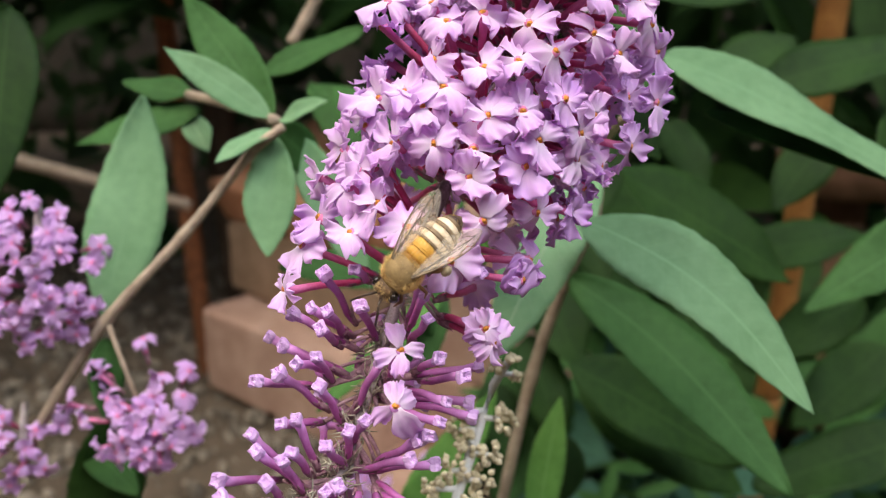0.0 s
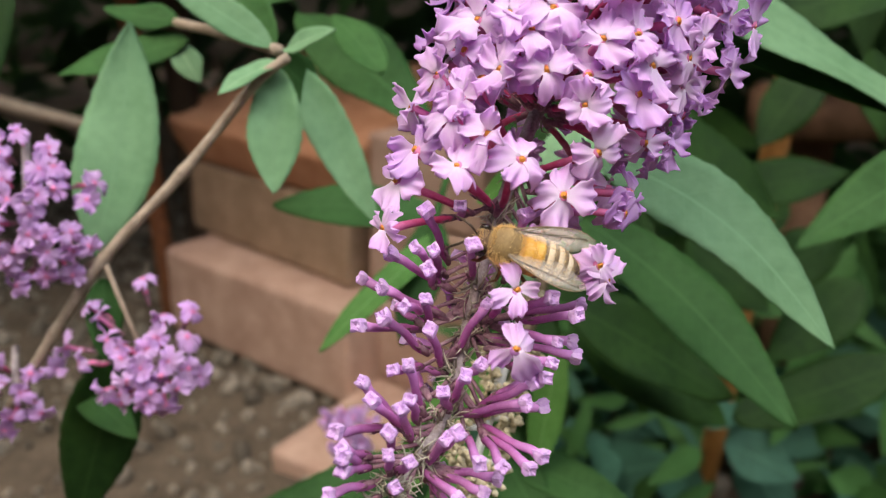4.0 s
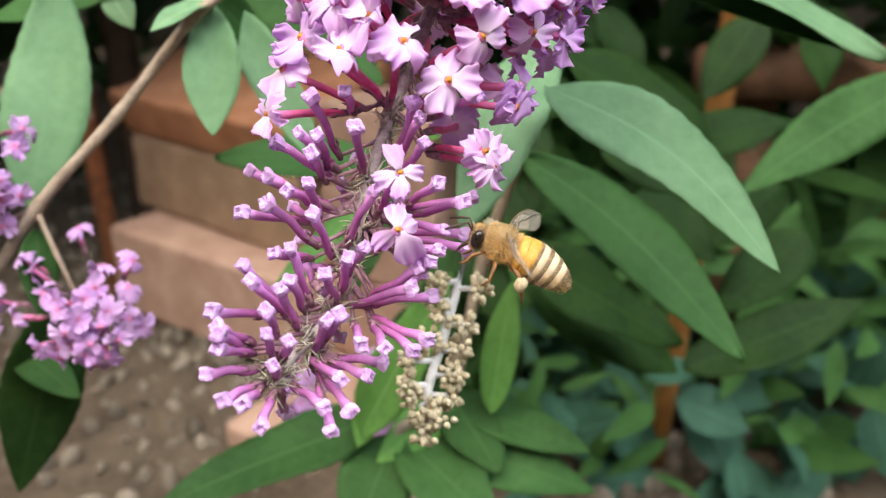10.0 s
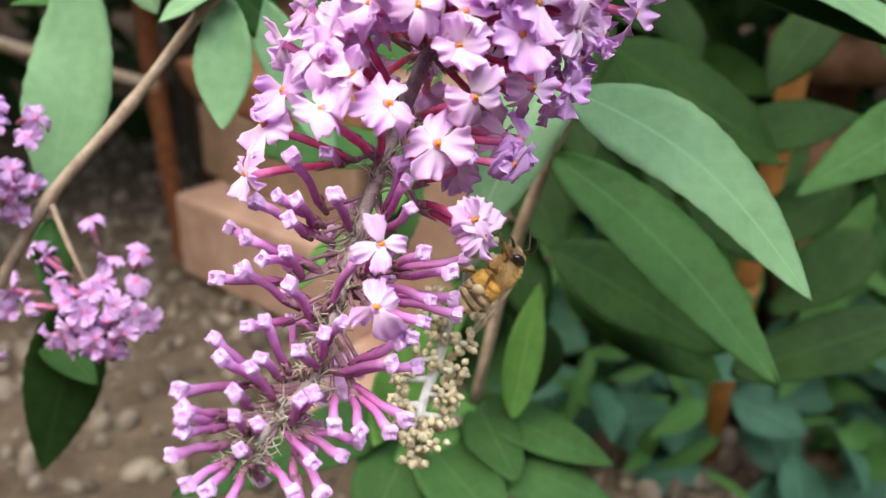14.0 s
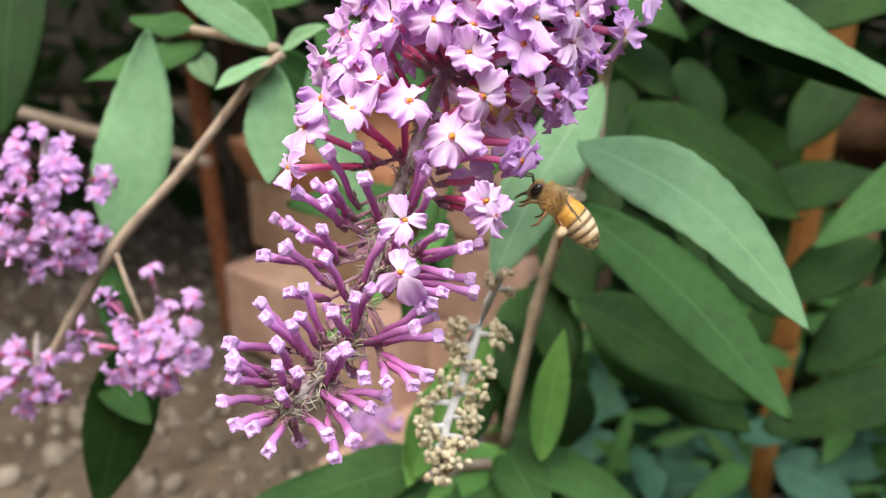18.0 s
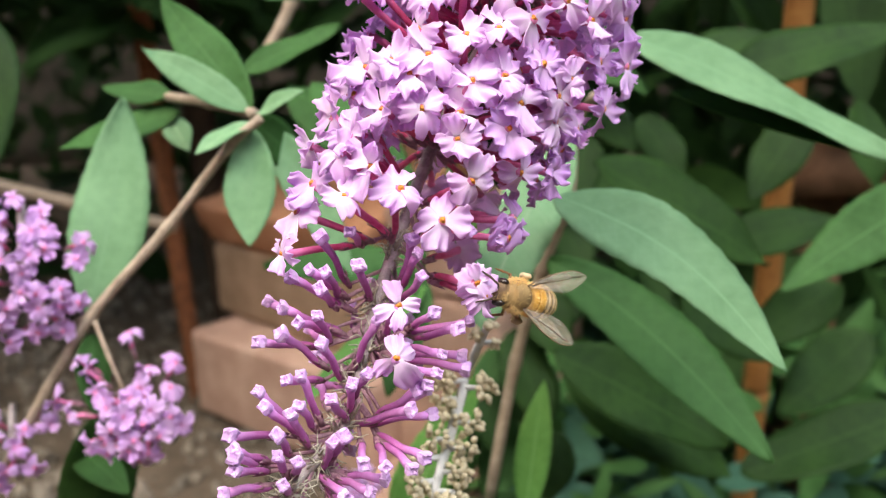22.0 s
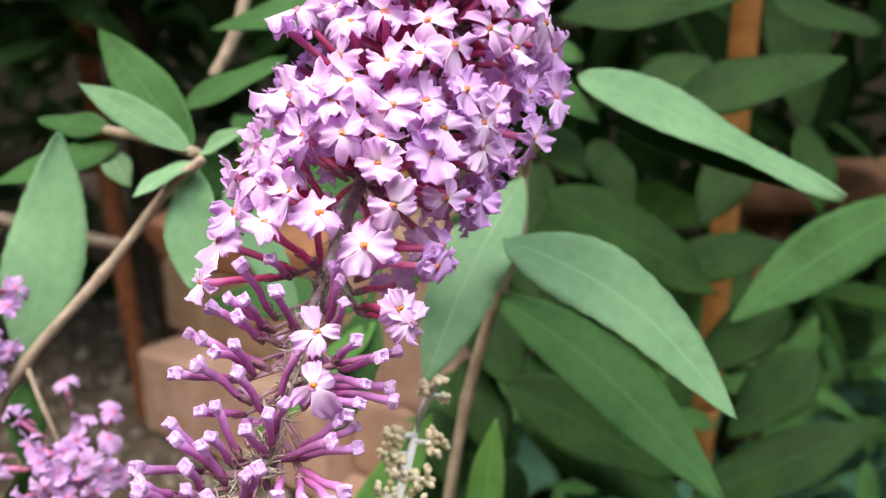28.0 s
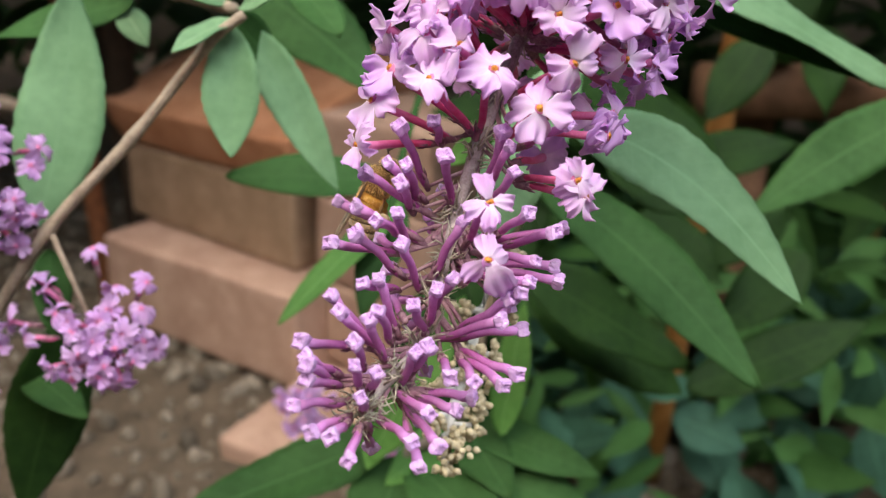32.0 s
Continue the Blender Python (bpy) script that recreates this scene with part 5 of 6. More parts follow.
# ---- the bee ----
def build_bee():
    """A honey bee about 12.5 mm long: nose along +x, back along +z, centred on its waist."""
    ob = thing("honey_bee", Matrix(), "golden furry honey bee with banded abdomen and pale pollen loads", "bee")
    rnd = random.Random(4)
    bm = bmesh.new()
    ball(bm, (0.0025, 0, 0.0003), 0.0023, 0.0022, 0.0021, 20, 14)
    thorax = part("thorax", bm, M_FUR_BASE, ob, "brown thorax under golden fur")
    bm = bmesh.new()
    for k in range(5200):
        d = Vector((rnd.gauss(0, 1), rnd.gauss(0, 1), rnd.gauss(0, 1))).normalized()
        if d.z > 0.62 and abs(d.x) < 0.62 and rnd.random() < 0.94:
            continue
        if d.x > 0.8:
            continue
        p = Vector((0.0025 + d.x * 0.0022, d.y * 0.0021, 0.0003 + d.z * 0.0020))
        q = p + (d + Vector((-0.35 + rnd.uniform(-0.3, 0.3), rnd.uniform(-0.35, 0.35), rnd.uniform(-0.35, 0.35)))) * rnd.uniform(0.00025, 0.00065)
        s = d.orthogonal().normalized() * 0.00003
        bm.faces.new([bm.verts.new(v) for v in (p - s, p + s, q)])
        s = d.cross(s)
        bm.faces.new([bm.verts.new(v) for v in (p - s, p + s, q)])
    tagged(placed("fur", mesh_of("fur", bm, M_FUR, False), thorax), kind="stuff")
    # head
    bm = bmesh.new()
    ball(bm, (0.0050, 0, -0.0003), 0.0011, 0.0017, 0.0015, 14, 10)
    head = part("head", bm, M_BEEHEAD, ob, "dark brown head")
    for s in (-1, 1):
        bm = bmesh.new()
        ball(bm, (0.0051, s * 0.00135, -0.0001), 0.0007, 0.00055, 0.0011, 12, 8)
        part("eye", bm, M_EYE, head)
        bm = bmesh.new()
        tube(bm, [(0.0059, s * 0.0004, 0.0002), (0.0068, s * 0.0008, 0.0010), (0.0078, s * 0.0015, 0.0004), (0.0088, s * 0.0020, -0.0004)], [0.00014, 0.00014, 0.00016, 0.00012], 6)
        part("antenna", bm, M_BEEDARK, head)
    bm = bmesh.new()
    tube(bm, [(0.0056, 0, -0.0010), (0.0064, 0, -0.0022), (0.0067, 0, -0.0032)], [0.00035, 0.0002, 0.0001], 7)
    part("tongue", bm, M_BEEDARK, head)
    bm = bmesh.new()
    for k in range(1100):
        d = Vector((rnd.uniform(-0.2, 1), rnd.gauss(0, 1), rnd.gauss(0, 1))).normalized()
        p = Vector((0.0050 + d.x * 0.0010, d.y * 0.0014, -0.0003 + d.z * 0.0014))
        q = p + d * rnd.uniform(0.0002, 0.0005)
        s = d.orthogonal().normalized() * 0.00004
        bm.faces.new([bm.verts.new(v) for v in (p - s, p + s, q)])
    tagged(placed("face_fur", mesh_of("fur", bm, M_FUR, False), head), kind="stuff")
    # abdomen in overlapping segments
    N = 6
    prof = lambda u: 0.00235 * math.sin(math.pi * min(0.30 + 0.70 * u, 1.0)) ** 0.55 if u < 0.999 else 0.00015
    x0, L = 0.0006, 0.0074

    def centre(u):
        return Vector((x0 - L * u, 0, -0.0001 - 0.0013 * u * u))

    for k in range(N):
        u0, u1 = k / N, (k + 1) / N
        mats = (M_AMBER, M_AMBER, M_BAND, M_BAND, M_BAND, M_BEEDARK)
        split = (0.9, 0.80, 0.64, 0.64, 0.64, 0.6)[k]
        for a, b, mm, nm in ((u0, u0 + (u1 - u0) * split, mats[k], "abdomen_band"), (u0 + (u1 - u0) * split, u1 + 0.012, M_AMBER if k == 0 else M_STRIPE, "abdomen_stripe")):
            bm = bmesh.new()
            pts = [centre(a + (b - a) * i / 4) for i in range(5)]
            lip = 1.0 if nm == "abdomen_band" else 1.025
            rad = [max(prof(min(a + (b - a) * i / 4, 0.9995)), 0.0002) * lip * (1 - 0.05 * (i == 4)) for i in range(5)]
            if a < 0.02:
                rad[0] *= 0.8
            tube(bm, pts, rad, 20)
            part(nm, bm, mm, ob)
    bm = bmesh.new()
    for k in range(1500):
        u = rnd.uniform(0.02, 0.95)
        a = rnd.uniform(0, 6.28)
        r = prof(u)
        d = Vector((-0.9, math.cos(a), math.sin(a)))
        p = centre(u) + Vector((0, math.cos(a) * r, math.sin(a) * r)) * 0.98
        q = p + d.normalized() * rnd.uniform(0.00025, 0.0005)
        s = Vector((0, -math.sin(a), math.cos(a))) * 0.00003
        bm.faces.new([bm.verts.new(v) for v in (p - s, p + s, q)])
    tagged(part("abdomen_fur", bm, M_FUR, ob, smooth=False), kind="stuff")
    # legs: two lower joints each
    for s in (-1, 1):
        for nm, hip, knee, foot, end in (
            ("fore_leg", (0.0036, 0.0009, -0.0012), (0.0048, 0.0019, -0.0018), (0.0052, 0.0016, -0.0030), (0.0058, 0.0014, -0.0036)),
            ("middle_leg", (0.0022, 0.0011, -0.0014), (0.0021, 0.0027, -0.0018), (0.0020, 0.0030, -0.0034), (0.0026, 0.0032, -0.0043)),
            ("hind_leg", (0.0010, 0.0011, -0.0013), (-0.0006, 0.0026, -0.0014), (-0.0018, 0.0028, -0.0031), (-0.0024, 0.0028, -0.0044)),
        ):
            bm = bmesh.new()
            tube(bm, [(p[0], s * p[1], p[2]) for p in (hip, knee, foot, end)], [0.00020, 0.00024, 0.00019 if nm != "hind_leg" else 0.00032, 0.00008], 8)
            lg = part(nm, bm, M_LEG, ob)
            if nm == "hind_leg":
                bm = bmesh.new()
                ball(bm, (-0.0013, s * 0.0031, -0.0022), 0.00070, 0.00050, 0.00095, 12, 9)
                for v in bm.verts:
                    v.co += Vector((rnd.uniform(-1, 1), rnd.uniform(-1, 1), rnd.uniform(-1, 1))) * 0.00007
                part("pollen_load", bm, M_POLLEN, lg, "pale cream pollen load")
    # wings: hinge at the origin, blade along -x
    wings = []
    for s in (-1, 1):
        for nm, Lw, W, hinge in (("fore_wing", 0.0093, 0.0028, (0.0022, s * 0.0014, 0.0019)), ("hind_wing", 0.0064, 0.0020, (0.0012, s * 0.0014, 0.0017))):
            def fn(u, v, Lw=Lw, W=W, s=s):
                lead = 0.0002 + 0.0006 * math.sin(u * 2.9) - 0.0008 * max(u - 0.75, 0) ** 2 / 0.06
                w = W * (0.10 + 0.90 * math.sin(math.pi * min(u, 0.999) ** 1.45) ** 0.75) if u > 0.02 else W * 0.12
                return (-Lw * u, s * (lead - w * v), 0.00012 * math.sin(v * 9) + 0.0004 * u * u)
            bm = bmesh.new()
            sheet(bm, fn, 12, 5, 0.00002)
            w = part(nm, bm, M_WING, ob, "clear veined wing", Matrix.Translation(hinge))
            bm = bmesh.new()
            tube(bm, [fn(u / 10, 0.0) for u in range(11)], [0.00012 - 0.000008 * u for u in range(11)], 5)
            part("leading_vein", bm, M_STRIPE, w)
            bm = bmesh.new()
            tube(bm, [fn(u / 10, 0.38) for u in range(10)], [0.00006] * 10, 4)
            part("vein", bm, M_BEEDARK, w)
            wings.append((w, s, nm, hinge))
    return ob, wings


bee, bee_wings = build_bee()
for _ob in bee.children_recursive:
    if _ob.name.startswith(("fore_wing", "hind_wing")):
        _ob.visible_shadow = False


# ---- what moves ----
def bee_pose(x, y, z, nose, back):
    """The bee at a place, nose and back given as directions."""
    n = Vector(nose).normalized()
    b = Vector(back)
    b = (b - n * b.dot(n)).normalized()
    return Matrix.Translation((x, y, z)) @ Matrix((n, b.cross(n), b)).transposed().to_4x4()


def motions():
    walk(spike, [
        (0, pose(-0.01049, -0.00166, 0.36421, -0.69, 0.03, -0.74)),
        (0.5, pose(-0.00872, -0.00055, 0.36217, 0.67, 0.14, -0.56)),
        (1, pose(-0.00848, -0.00158, 0.36529, 0.49, 0.36, -0.67)),
        (1.5, pose(-0.00777, -0.00201, 0.36504, 0.19, 0.11, -0.77)),
        (2, pose(-0.00655, -0.00201, 0.36453, 0.43, -0.15, -0.94)),
        (2.5, pose(-0.00523, -0.00302, 0.36453, -0.19, -0.54, -0.61)),
        (3, pose(-0.00701, -0.00185, 0.36436, 0.10, 0.15, -0.95)),
        (3.5, pose(-0.00153, -0.00208, 0.35606, 0.45, -1.79, -0.09)),
        (4, pose(-0.00380, -0.00316, 0.36481, 0.00, -0.29, 0.49)),
        (4.5, pose(-0.00705, -0.00075, 0.36739, -0.26, 0.38, -0.22)),
        (6.5, pose(-0.01140, 0.00495, 0.36264, -1.18, 0.67, 1.15)),
        (7, pose(-0.00603, -0.00040, 0.36458, 0.78, -0.41, 1.42)),
        (7.5, pose(-0.00208, -0.00084, 0.36537, 0.39, -0.33, 0.51)),
        (8, pose(-0.00116, -0.00159, 0.37081, 0.13, -0.34, -0.23)),
        (8.5, pose(-0.00582, -0.00003, 0.37108, 0.23, 0.13, -1.82)),
        (9, pose(-0.00973, 0.00197, 0.36987, -0.92, 0.34, -1.05)),
        (9.5, pose(-0.00984, 0.00165, 0.36716, -0.90, 0.42, -1.31)),
        (10, pose(-0.01018, -0.00014, 0.36688, -0.68, 0.29, -0.87)),
        (10.5, pose(-0.00755, -0.00023, 0.36575, 0.31, -0.52, -0.23)),
        (11, pose(-0.00941, 0.00047, 0.36709, 0.40, 0.52, 0.00)),
        (11.5, pose(-0.01023, -0.00070, 0.36587, 0.85, 0.44, 0.38)),
        (12, pose(-0.01000, -0.00101, 0.36532, 1.46, 0.12, -0.32)),
        (12.5, pose(-0.00775, -0.00222, 0.36565, 1.36, 0.57, 0.67)),
        (13, pose(-0.00677, -0.00182, 0.36292, 0.86, -0.24, 1.19)),
        (13.5, pose(-0.00868, -0.00128, 0.36235, 0.25, -0.29, 1.18)),
        (14, pose(-0.00890, -0.00070, 0.36218, 0.41, 0.84, 1.47)),
        (14.5, pose(-0.00986, -0.00176, 0.36386, 0.46, 0.54, 1.77)),
        (16.5, pose(-0.01089, 0.00041, 0.36312, 0.09, 2.32, 2.83)),
        (17, pose(-0.00939, 0.00022, 0.36313, -0.10, 1.72, 3.13)),
        (17.5, pose(-0.01022, 0.00218, 0.36456, -0.64, 1.13, 3.35)),
        (18, pose(-0.00877, 0.00092, 0.36668, -1.30, 0.30, 1.79)),
        (18.5, pose(-0.01052, 0.00009, 0.36542, 0.19, 1.22, 0.46)),
        (19, pose(-0.00954, 0.00096, 0.36464, -0.03, 0.56, 1.15)),
        (19.5, pose(-0.00743, 0.00166, 0.36457, -0.24, 0.71, 1.72)),
        (20, pose(-0.00837, 0.00089, 0.36488, -0.13, 0.75, 1.24)),
        (20.5, pose(-0.00906, 0.00129, 0.36451, -0.05, 0.49, 1.38)),
        (21, pose(-0.00870, 0.00113, 0.36455, 0.78, 0.79, 1.95)),
        (21.5, pose(-0.00877, 0.00066, 0.36514, 1.48, 1.53, 2.52)),
        (22, pose(-0.00848, 0.00012, 0.36374, 1.54, 0.86, 1.69)),
        (22.5, pose(-0.00963, 0.00149, 0.36310, 1.53, 0.90, 1.70)),
        (23, pose(-0.00777, 0.00062, 0.36125, 1.39, 0.45, 1.45)),
        (23.5, pose(-0.00715, 0.00011, 0.36629, 0.93, 0.88, 0.96)),
        (24, pose(-0.00648, -0.00015, 0.36567, 1.70, 1.29, 1.76)),
        (24.5, pose(-0.00525, 0.00055, 0.36527, 0.56, 0.29, 1.75)),
        (25, pose(-0.00349, 0.00123, 0.36237, 1.00, -0.49, 2.25)),
        (25.5, pose(-0.00540, 0.00087, 0.36078, 1.23, -0.25, 1.76)),
        (27.5, pose(-0.00849, -0.00031, 0.36814, -2.45, -0.82, -0.56)),
        (28, pose(-0.01102, 0.00210, 0.36777, -3.19, -0.48, -0.89)),
        (28.5, pose(-0.01264, 0.00056, 0.36766, -3.68, -0.40, -0.85)),
        (29, pose(-0.01098, -0.00122, 0.36701, -3.97, -0.91, -0.62)),
        (29.5, pose(-0.00876, -0.00165, 0.36295, -3.90, -2.41, -2.24)),
        (30, pose(-0.00738, -0.00269, 0.36394, -3.04, -2.30, -2.71)),
        (30.5, pose(-0.00523, -0.00190, 0.36536, -2.53, -2.00, -2.51)),
        (31, pose(-0.00456, -0.00342, 0.36645, -1.07, -1.40, -2.58)),
        (31.5, pose(-0.00122, -0.00347, 0.36495, -1.54, -2.09, -2.24)),
        (32, pose(-0.00394, -0.00116, 0.36757, -2.66, -2.24, -6.08)),
    ])
    walk(bee, [
        (0, bee_pose(-0.00548, -0.01052, 0.37839, (-0.683, -0.327, -0.653), (0.05, -0.89, 0.52))),
        (0.5, bee_pose(-0.00432, -0.01089, 0.37477, (-0.920, -0.249, -0.304), (0.05, -0.81, 0.77))),
        (1, bee_pose(-0.00493, -0.01137, 0.37587, (-0.959, -0.232, -0.165), (0.06, -0.80, 0.78))),
        (1.5, bee_pose(-0.00384, -0.01123, 0.37673, (-0.980, -0.188, -0.070), (0.05, -0.80, 0.78))),
        (2, bee_pose(-0.00371, -0.01084, 0.37467, (-0.960, -0.216, -0.180), (0.05, -0.83, 0.69))),
        (2.5, bee_pose(-0.00076, -0.01093, 0.37375, (-0.985, -0.162, -0.054), (0.03, -0.86, 0.59))),
        (3, bee_pose(-0.00279, -0.00763, 0.37048, (-0.974, -0.051, 0.219), (0.02, -0.85, 0.60))),
        (3.5, bee_pose(0.00316, -0.01037, 0.36336, (-0.936, -0.002, 0.352), (0.01, -0.81, 0.71))),
        (4, bee_pose(0.00037, -0.00905, 0.37089, (-0.959, 0.013, 0.284), (-0.00, -0.82, 0.67))),
        (4.5, bee_pose(-0.00184, -0.00727, 0.37241, (-0.848, 0.097, 0.521), (0.00, -0.79, 0.73))),
        (5.5, bee_pose(-0.00397, -0.00758, 0.36831, (-0.817, -0.332, -0.472), (0.20, -0.83, 0.64))),
        (6.5, bee_pose(-0.00502, -0.00620, 0.36190, (-0.199, -0.960, -0.196), (0.24, -0.30, 0.91))),
        (7, bee_pose(0.00146, -0.01207, 0.36536, (-0.237, -0.950, -0.204), (0.24, -0.29, 0.92))),
        (7.5, bee_pose(-0.00038, -0.01410, 0.36616, (-0.894, -0.248, -0.374), (-0.01, -0.78, 0.74))),
        (8, bee_pose(-0.00280, -0.01559, 0.37531, (-0.797, 0.149, 0.585), (0.38, -0.58, 0.76))),
        (8.5, bee_pose(0.01169, -0.00815, 0.36231, (-0.909, 0.160, 0.384), (0.34, 0.02, 0.95))),
        (9, bee_pose(0.00435, -0.01058, 0.36172, (-0.707, 0.274, 0.652), (0.58, -0.15, 0.80))),
        (9.5, bee_pose(0.00629, -0.01083, 0.35483, (-0.880, 0.208, 0.428), (0.39, -0.07, 0.99))),
        (10, bee_pose(0.00620, -0.01124, 0.36093, (-0.905, 0.200, 0.376), (0.39, -0.06, 0.99))),
        (10.5, bee_pose(0.00632, 0.00723, 0.35645, (-0.187, 0.181, 0.966), (0.98, -0.25, 0.32))),
        (11, bee_pose(0.00133, 0.01678, 0.35252, (0.270, 0.096, 0.958), (0.99, -0.16, 0.28))),
        (11.5, bee_pose(0.00265, 0.01737, 0.35249, (-0.451, 0.360, 0.817), (0.99, -0.16, 0.29))),
        (12, bee_pose(0.00140, 0.01597, 0.35153, (-0.460, 0.351, 0.815), (0.99, -0.13, 0.29))),
        (12.5, bee_pose(0.00150, 0.01606, 0.35059, (-0.127, 0.387, 0.913), (0.99, -0.11, 0.28))),
        (13, bee_pose(0.00199, 0.01502, 0.34922, (0.941, -0.105, 0.322), (0.02, -0.76, -0.76))),
        (13.5, bee_pose(0.00515, 0.01653, 0.34853, (0.813, 0.131, 0.568), (0.65, -0.20, -0.70))),
        (14, bee_pose(0.00670, 0.01589, 0.34852, (0.671, 0.130, 0.730), (0.72, 0.15, -0.60))),
        (14.5, bee_pose(0.00595, 0.01164, 0.35040, (0.491, 0.155, 0.857), (0.88, -0.05, -0.40))),
        (15.5, bee_pose(0.00245, 0.01269, 0.35283, (-0.018, 0.273, 0.962), (0.84, -0.56, 0.36))),
        (16.5, bee_pose(0.00378, 0.01049, 0.35445, (0.244, 0.261, 0.934), (0.85, -0.56, 0.33))),
        (17, bee_pose(0.01167, 0.00316, 0.35593, (-0.308, -0.111, 0.945), (0.93, -0.29, 0.44))),
        (17.5, bee_pose(0.01468, 0.01509, 0.36329, (-0.861, 0.104, 0.497), (0.51, 0.03, 0.85))),
        (18, bee_pose(0.01490, 0.01258, 0.36539, (-0.788, 0.128, 0.602), (0.51, 0.01, 0.85))),
        (18.5, bee_pose(0.00712, 0.00360, 0.36493, (-0.287, -0.264, 0.921), (0.83, -0.24, 0.37))),
        (19, bee_pose(0.00959, 0.00485, 0.36527, (-0.164, -0.086, 0.983), (1.02, -0.20, 0.14))),
        (19.5, bee_pose(0.01009, 0.00815, 0.36464, (-0.070, -0.096, 0.993), (1.02, -0.23, 0.04))),
        (20, bee_pose(0.00802, 0.01161, 0.36237, (0.695, -0.022, 0.719), (0.62, -0.58, -0.38))),
        (20.5, bee_pose(0.01072, 0.00581, 0.36363, (0.136, -0.475, 0.869), (0.97, -0.36, -0.03))),
        (21, bee_pose(0.01224, 0.00123, 0.36759, (-0.394, -0.839, 0.375), (1.02, -0.30, 0.21))),
        (21.5, bee_pose(0.01164, 0.00156, 0.36509, (-0.680, -0.625, 0.385), (0.69, -0.71, 0.09))),
        (22, bee_pose(0.01101, 0.00053, 0.36379, (-0.686, -0.615, 0.389), (0.69, -0.71, 0.09))),
        (22.5, bee_pose(0.01235, 0.00096, 0.36281, (-0.680, -0.625, 0.385), (0.69, -0.71, 0.09))),
        (23, bee_pose(0.01155, -0.00072, 0.36250, (-0.680, -0.625, 0.385), (0.69, -0.71, 0.09))),
        (23.5, bee_pose(0.01274, 0.00172, 0.36719, (-0.414, -0.426, 0.805), (0.64, -0.68, 0.48))),
        (24, bee_pose(0.01307, 0.00044, 0.36704, (0.129, 0.022, 0.991), (0.87, -0.48, -0.10))),
        (24.5, bee_pose(0.01386, 0.00231, 0.36698, (-0.009, 0.083, 0.996), (0.79, -0.61, 0.06))),
        (25, bee_pose(0.01525, 0.00384, 0.36456, (-0.060, -0.085, 0.992), (0.90, -0.42, 0.03))),
        (25.5, bee_pose(0.01340, 0.00434, 0.36405, (-0.090, -0.335, 0.936), (0.94, -0.30, 0.00))),
        (26.5, bee_pose(0.02050, 0.01083, 0.37867, (-0.482, -0.138, 0.865), (0.61, -0.36, 0.60))),
        (27.5, bee_pose(0.02435, 0.02246, 0.38931, (-0.553, -0.066, 0.830), (0.71, -0.14, 0.64))),
        (28, bee_pose(0.00668, 0.04813, 0.38091, (-0.785, 0.159, 0.599), (0.61, 0.14, 0.57))),
        (28.3, bee_pose(-0.02599, 0.04465, 0.36968, (0.929, -0.093, -0.357), (0.03, 0.03, 1.02))),
        (28.6, bee_pose(-0.03483, 0.01324, 0.36345, (0.914, -0.378, -0.148), (-0.07, -0.03, 1.03))),
        (29, bee_pose(-0.02634, 0.00866, 0.35793, (0.963, 0.040, 0.266), (-0.27, 0.20, 0.99))),
        (29.5, bee_pose(-0.02092, 0.00888, 0.35477, (0.919, 0.066, 0.389), (-0.37, 0.21, 0.99))),
        (30, bee_pose(-0.01664, 0.00839, 0.35091, (0.842, 0.109, 0.528), (-0.38, 0.24, 0.98))),
        (30.5, bee_pose(-0.01750, 0.00798, 0.35271, (0.822, 0.151, 0.549), (-0.38, 0.30, 0.96))),
        (31, bee_pose(-0.01400, 0.00765, 0.35701, (0.623, 0.244, 0.743), (-0.49, 0.29, 0.75))),
        (31.5, bee_pose(-0.00998, 0.01057, 0.35446, (0.703, 0.195, 0.684), (-0.50, 0.30, 0.75))),
        (32, bee_pose(-0.01506, 0.01131, 0.36420, (0.433, 0.163, 0.886), (-0.81, 0.04, 0.52))),
    ])
    # wings: degrees out from the body, from folded to spread, twist, and rise above the back
    beats = [
        (0, 16, 10, 0),
        (0.5, 7, 2, 0),
        (1, 3, 2, 0),
        (2, 6, 2, 0),
        (2.5, 20, 4, 0),
        (3, 16, 4, 0),
        (3.5, 12, 4, 0),
        (4.5, 14, 4, 0),
        (6, 25, 8, 0),
        (6.5, 55, 10, 0),
        (7, 62, 10, 0),
        (7.5, 18, 6, 0),
        (8, 60, 20, 0),
        (8.5, 80, 28, 0),
        (9, 75, 28, 0),
        (9.5, 78, 28, 0),
        (10, 75, 28, 0),
        (10.5, 22, 10, 0),
        (12, 10, 5, 0),
        (14.5, 12, 5, 0),
        (16.5, 12, 5, 0),
        (17, 16, 6, 0),
        (17.5, 75, 28, 0),
        (18, 70, 22, 0),
        (18.5, 24, 8, 0),
        (19, 35, 8, 0),
        (20, 28, 8, 0),
        (21, 38, 0, 2),
        (21.5, 27, 0, 10),
        (22, 24, 0, 12),
        (23, 24, 0, 12),
        (23.5, 32, 2, 22),
        (24, 37, 4, 35),
        (24.5, 28, 4, 31),
        (25, 23, 4, 45),
        (25.5, 21, 4, 38),
        (27.5, 25, 8, 0),
        (28.2, 70, 28, 0),
        (28.7, 75, 28, 0),
        (29.2, 18, 6, 0),
        (32, 10, 5, 0),
    ]
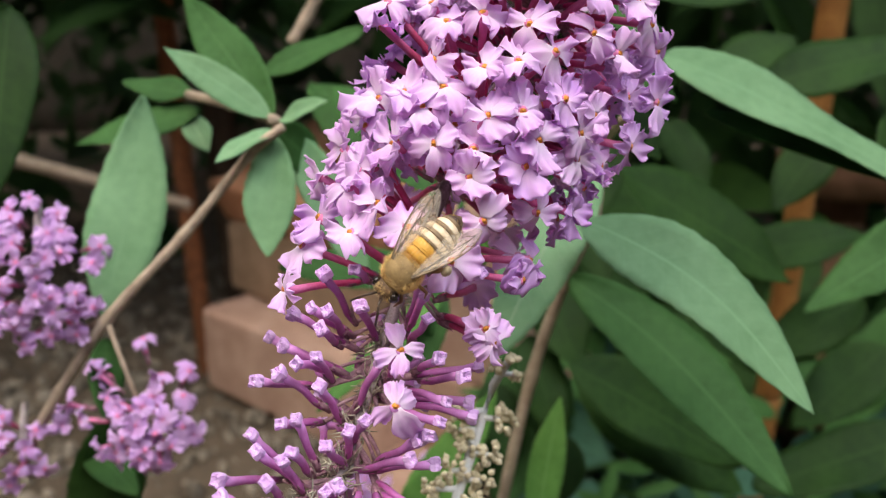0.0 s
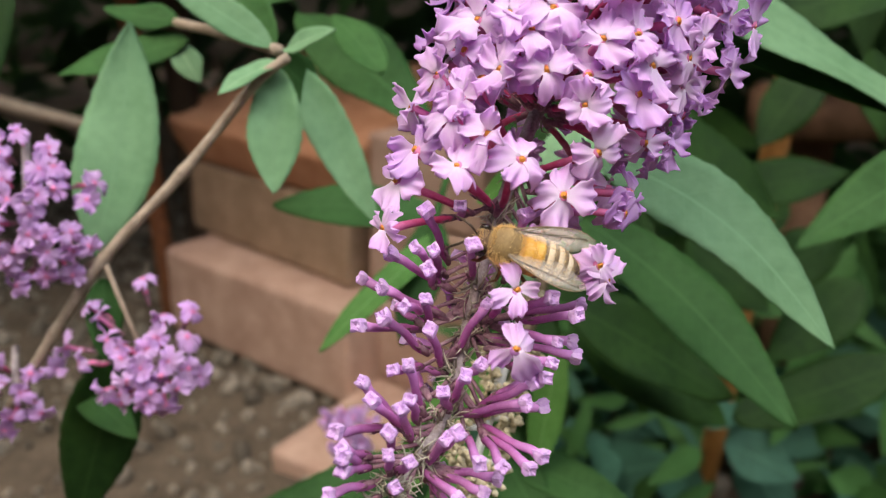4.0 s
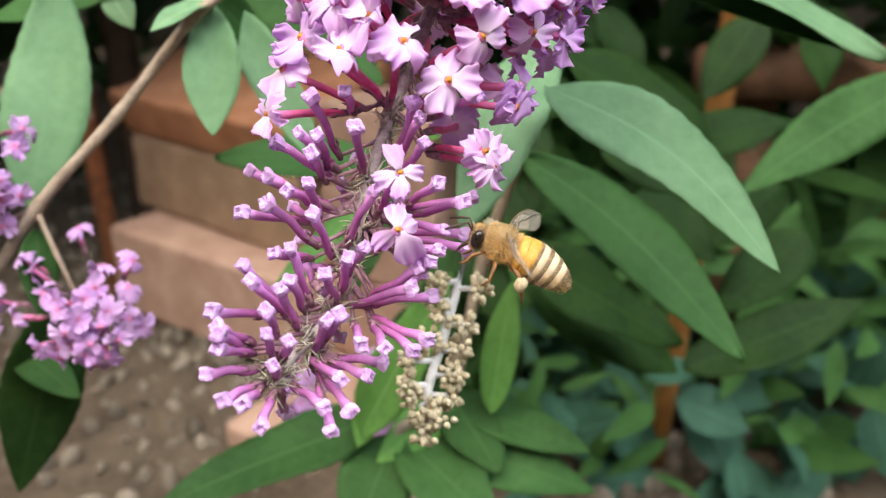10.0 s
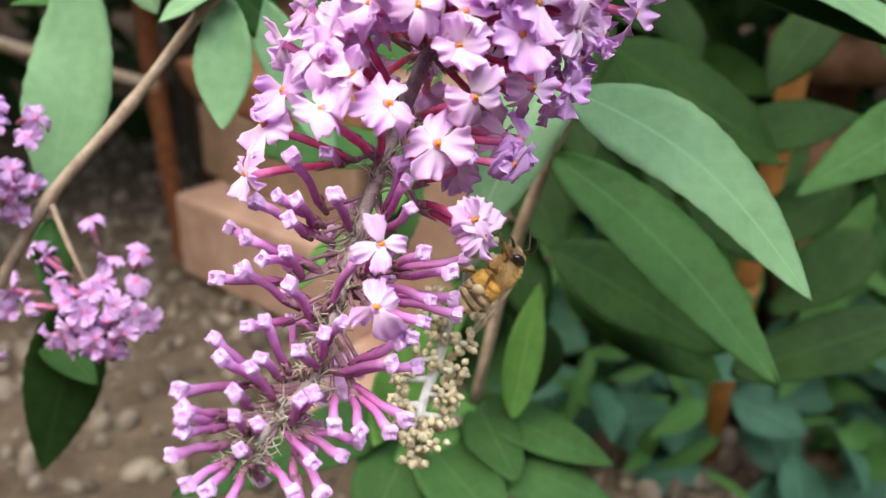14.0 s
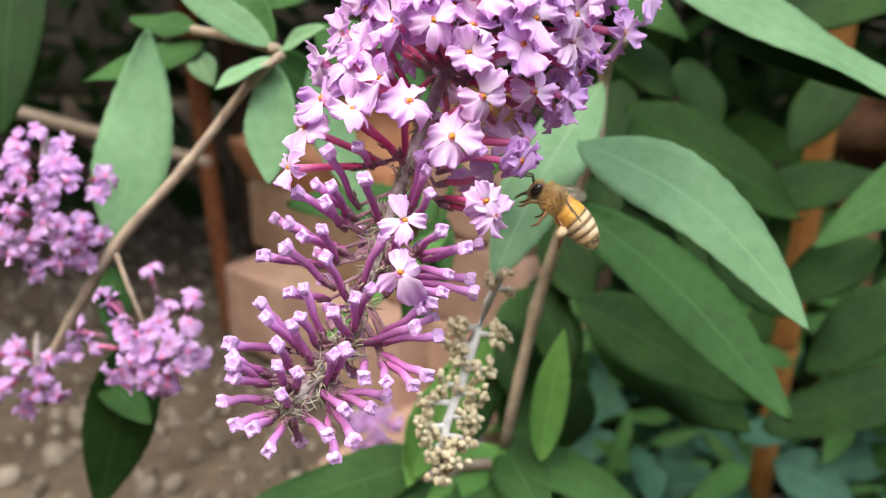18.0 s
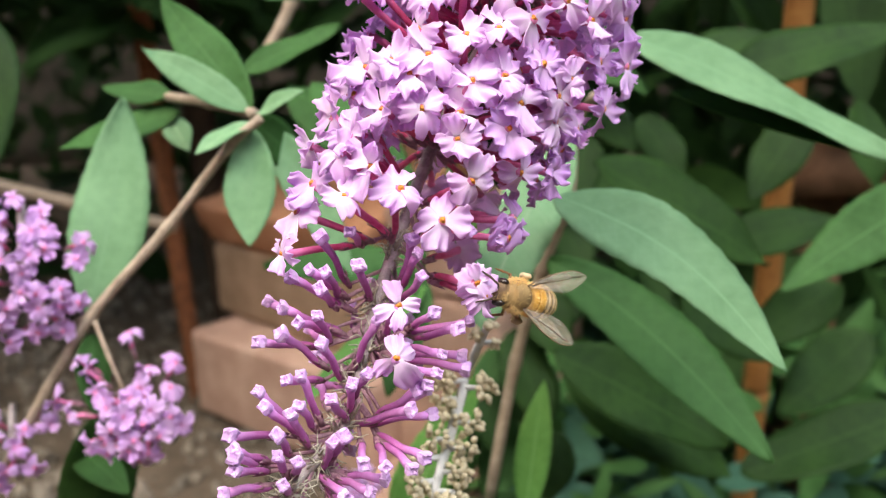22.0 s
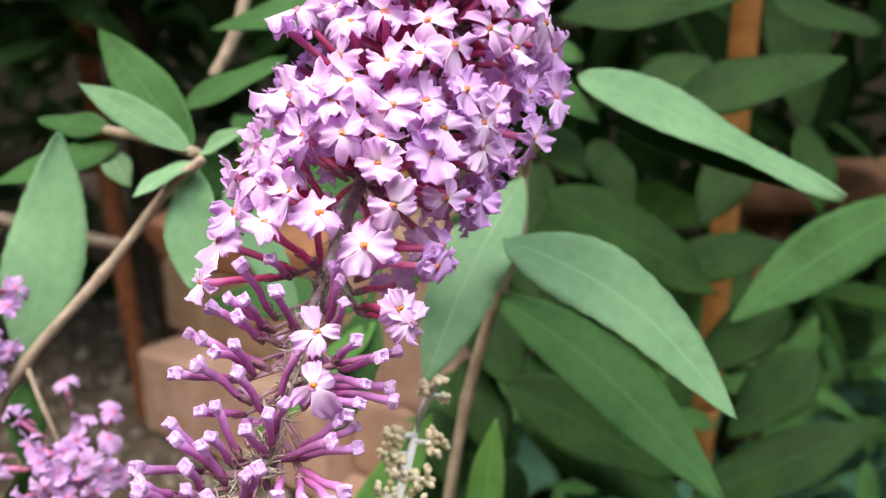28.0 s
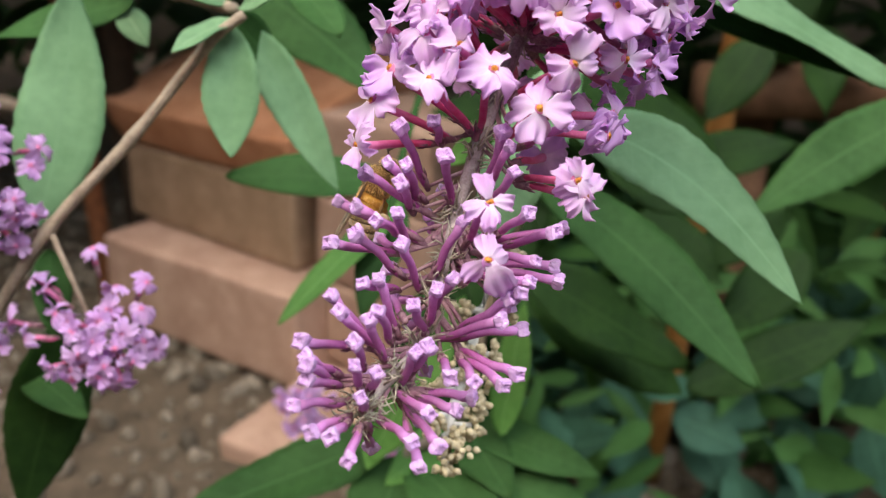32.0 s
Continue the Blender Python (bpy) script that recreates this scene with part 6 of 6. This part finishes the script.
    for w, s, nm, hinge in bee_wings:
        extra = 12 if nm == "hind_wing" else 0
        walk(w, [(t, Matrix.Translation(hinge) @ Matrix.Rotation(radians(rise), 4, "Y") @ Matrix.Rotation(radians(-s * (out + extra * out / 60)), 4, "Z") @ Matrix.Rotation(radians(s * lift), 4, "X")) for t, out, lift, rise in beats])


motions()
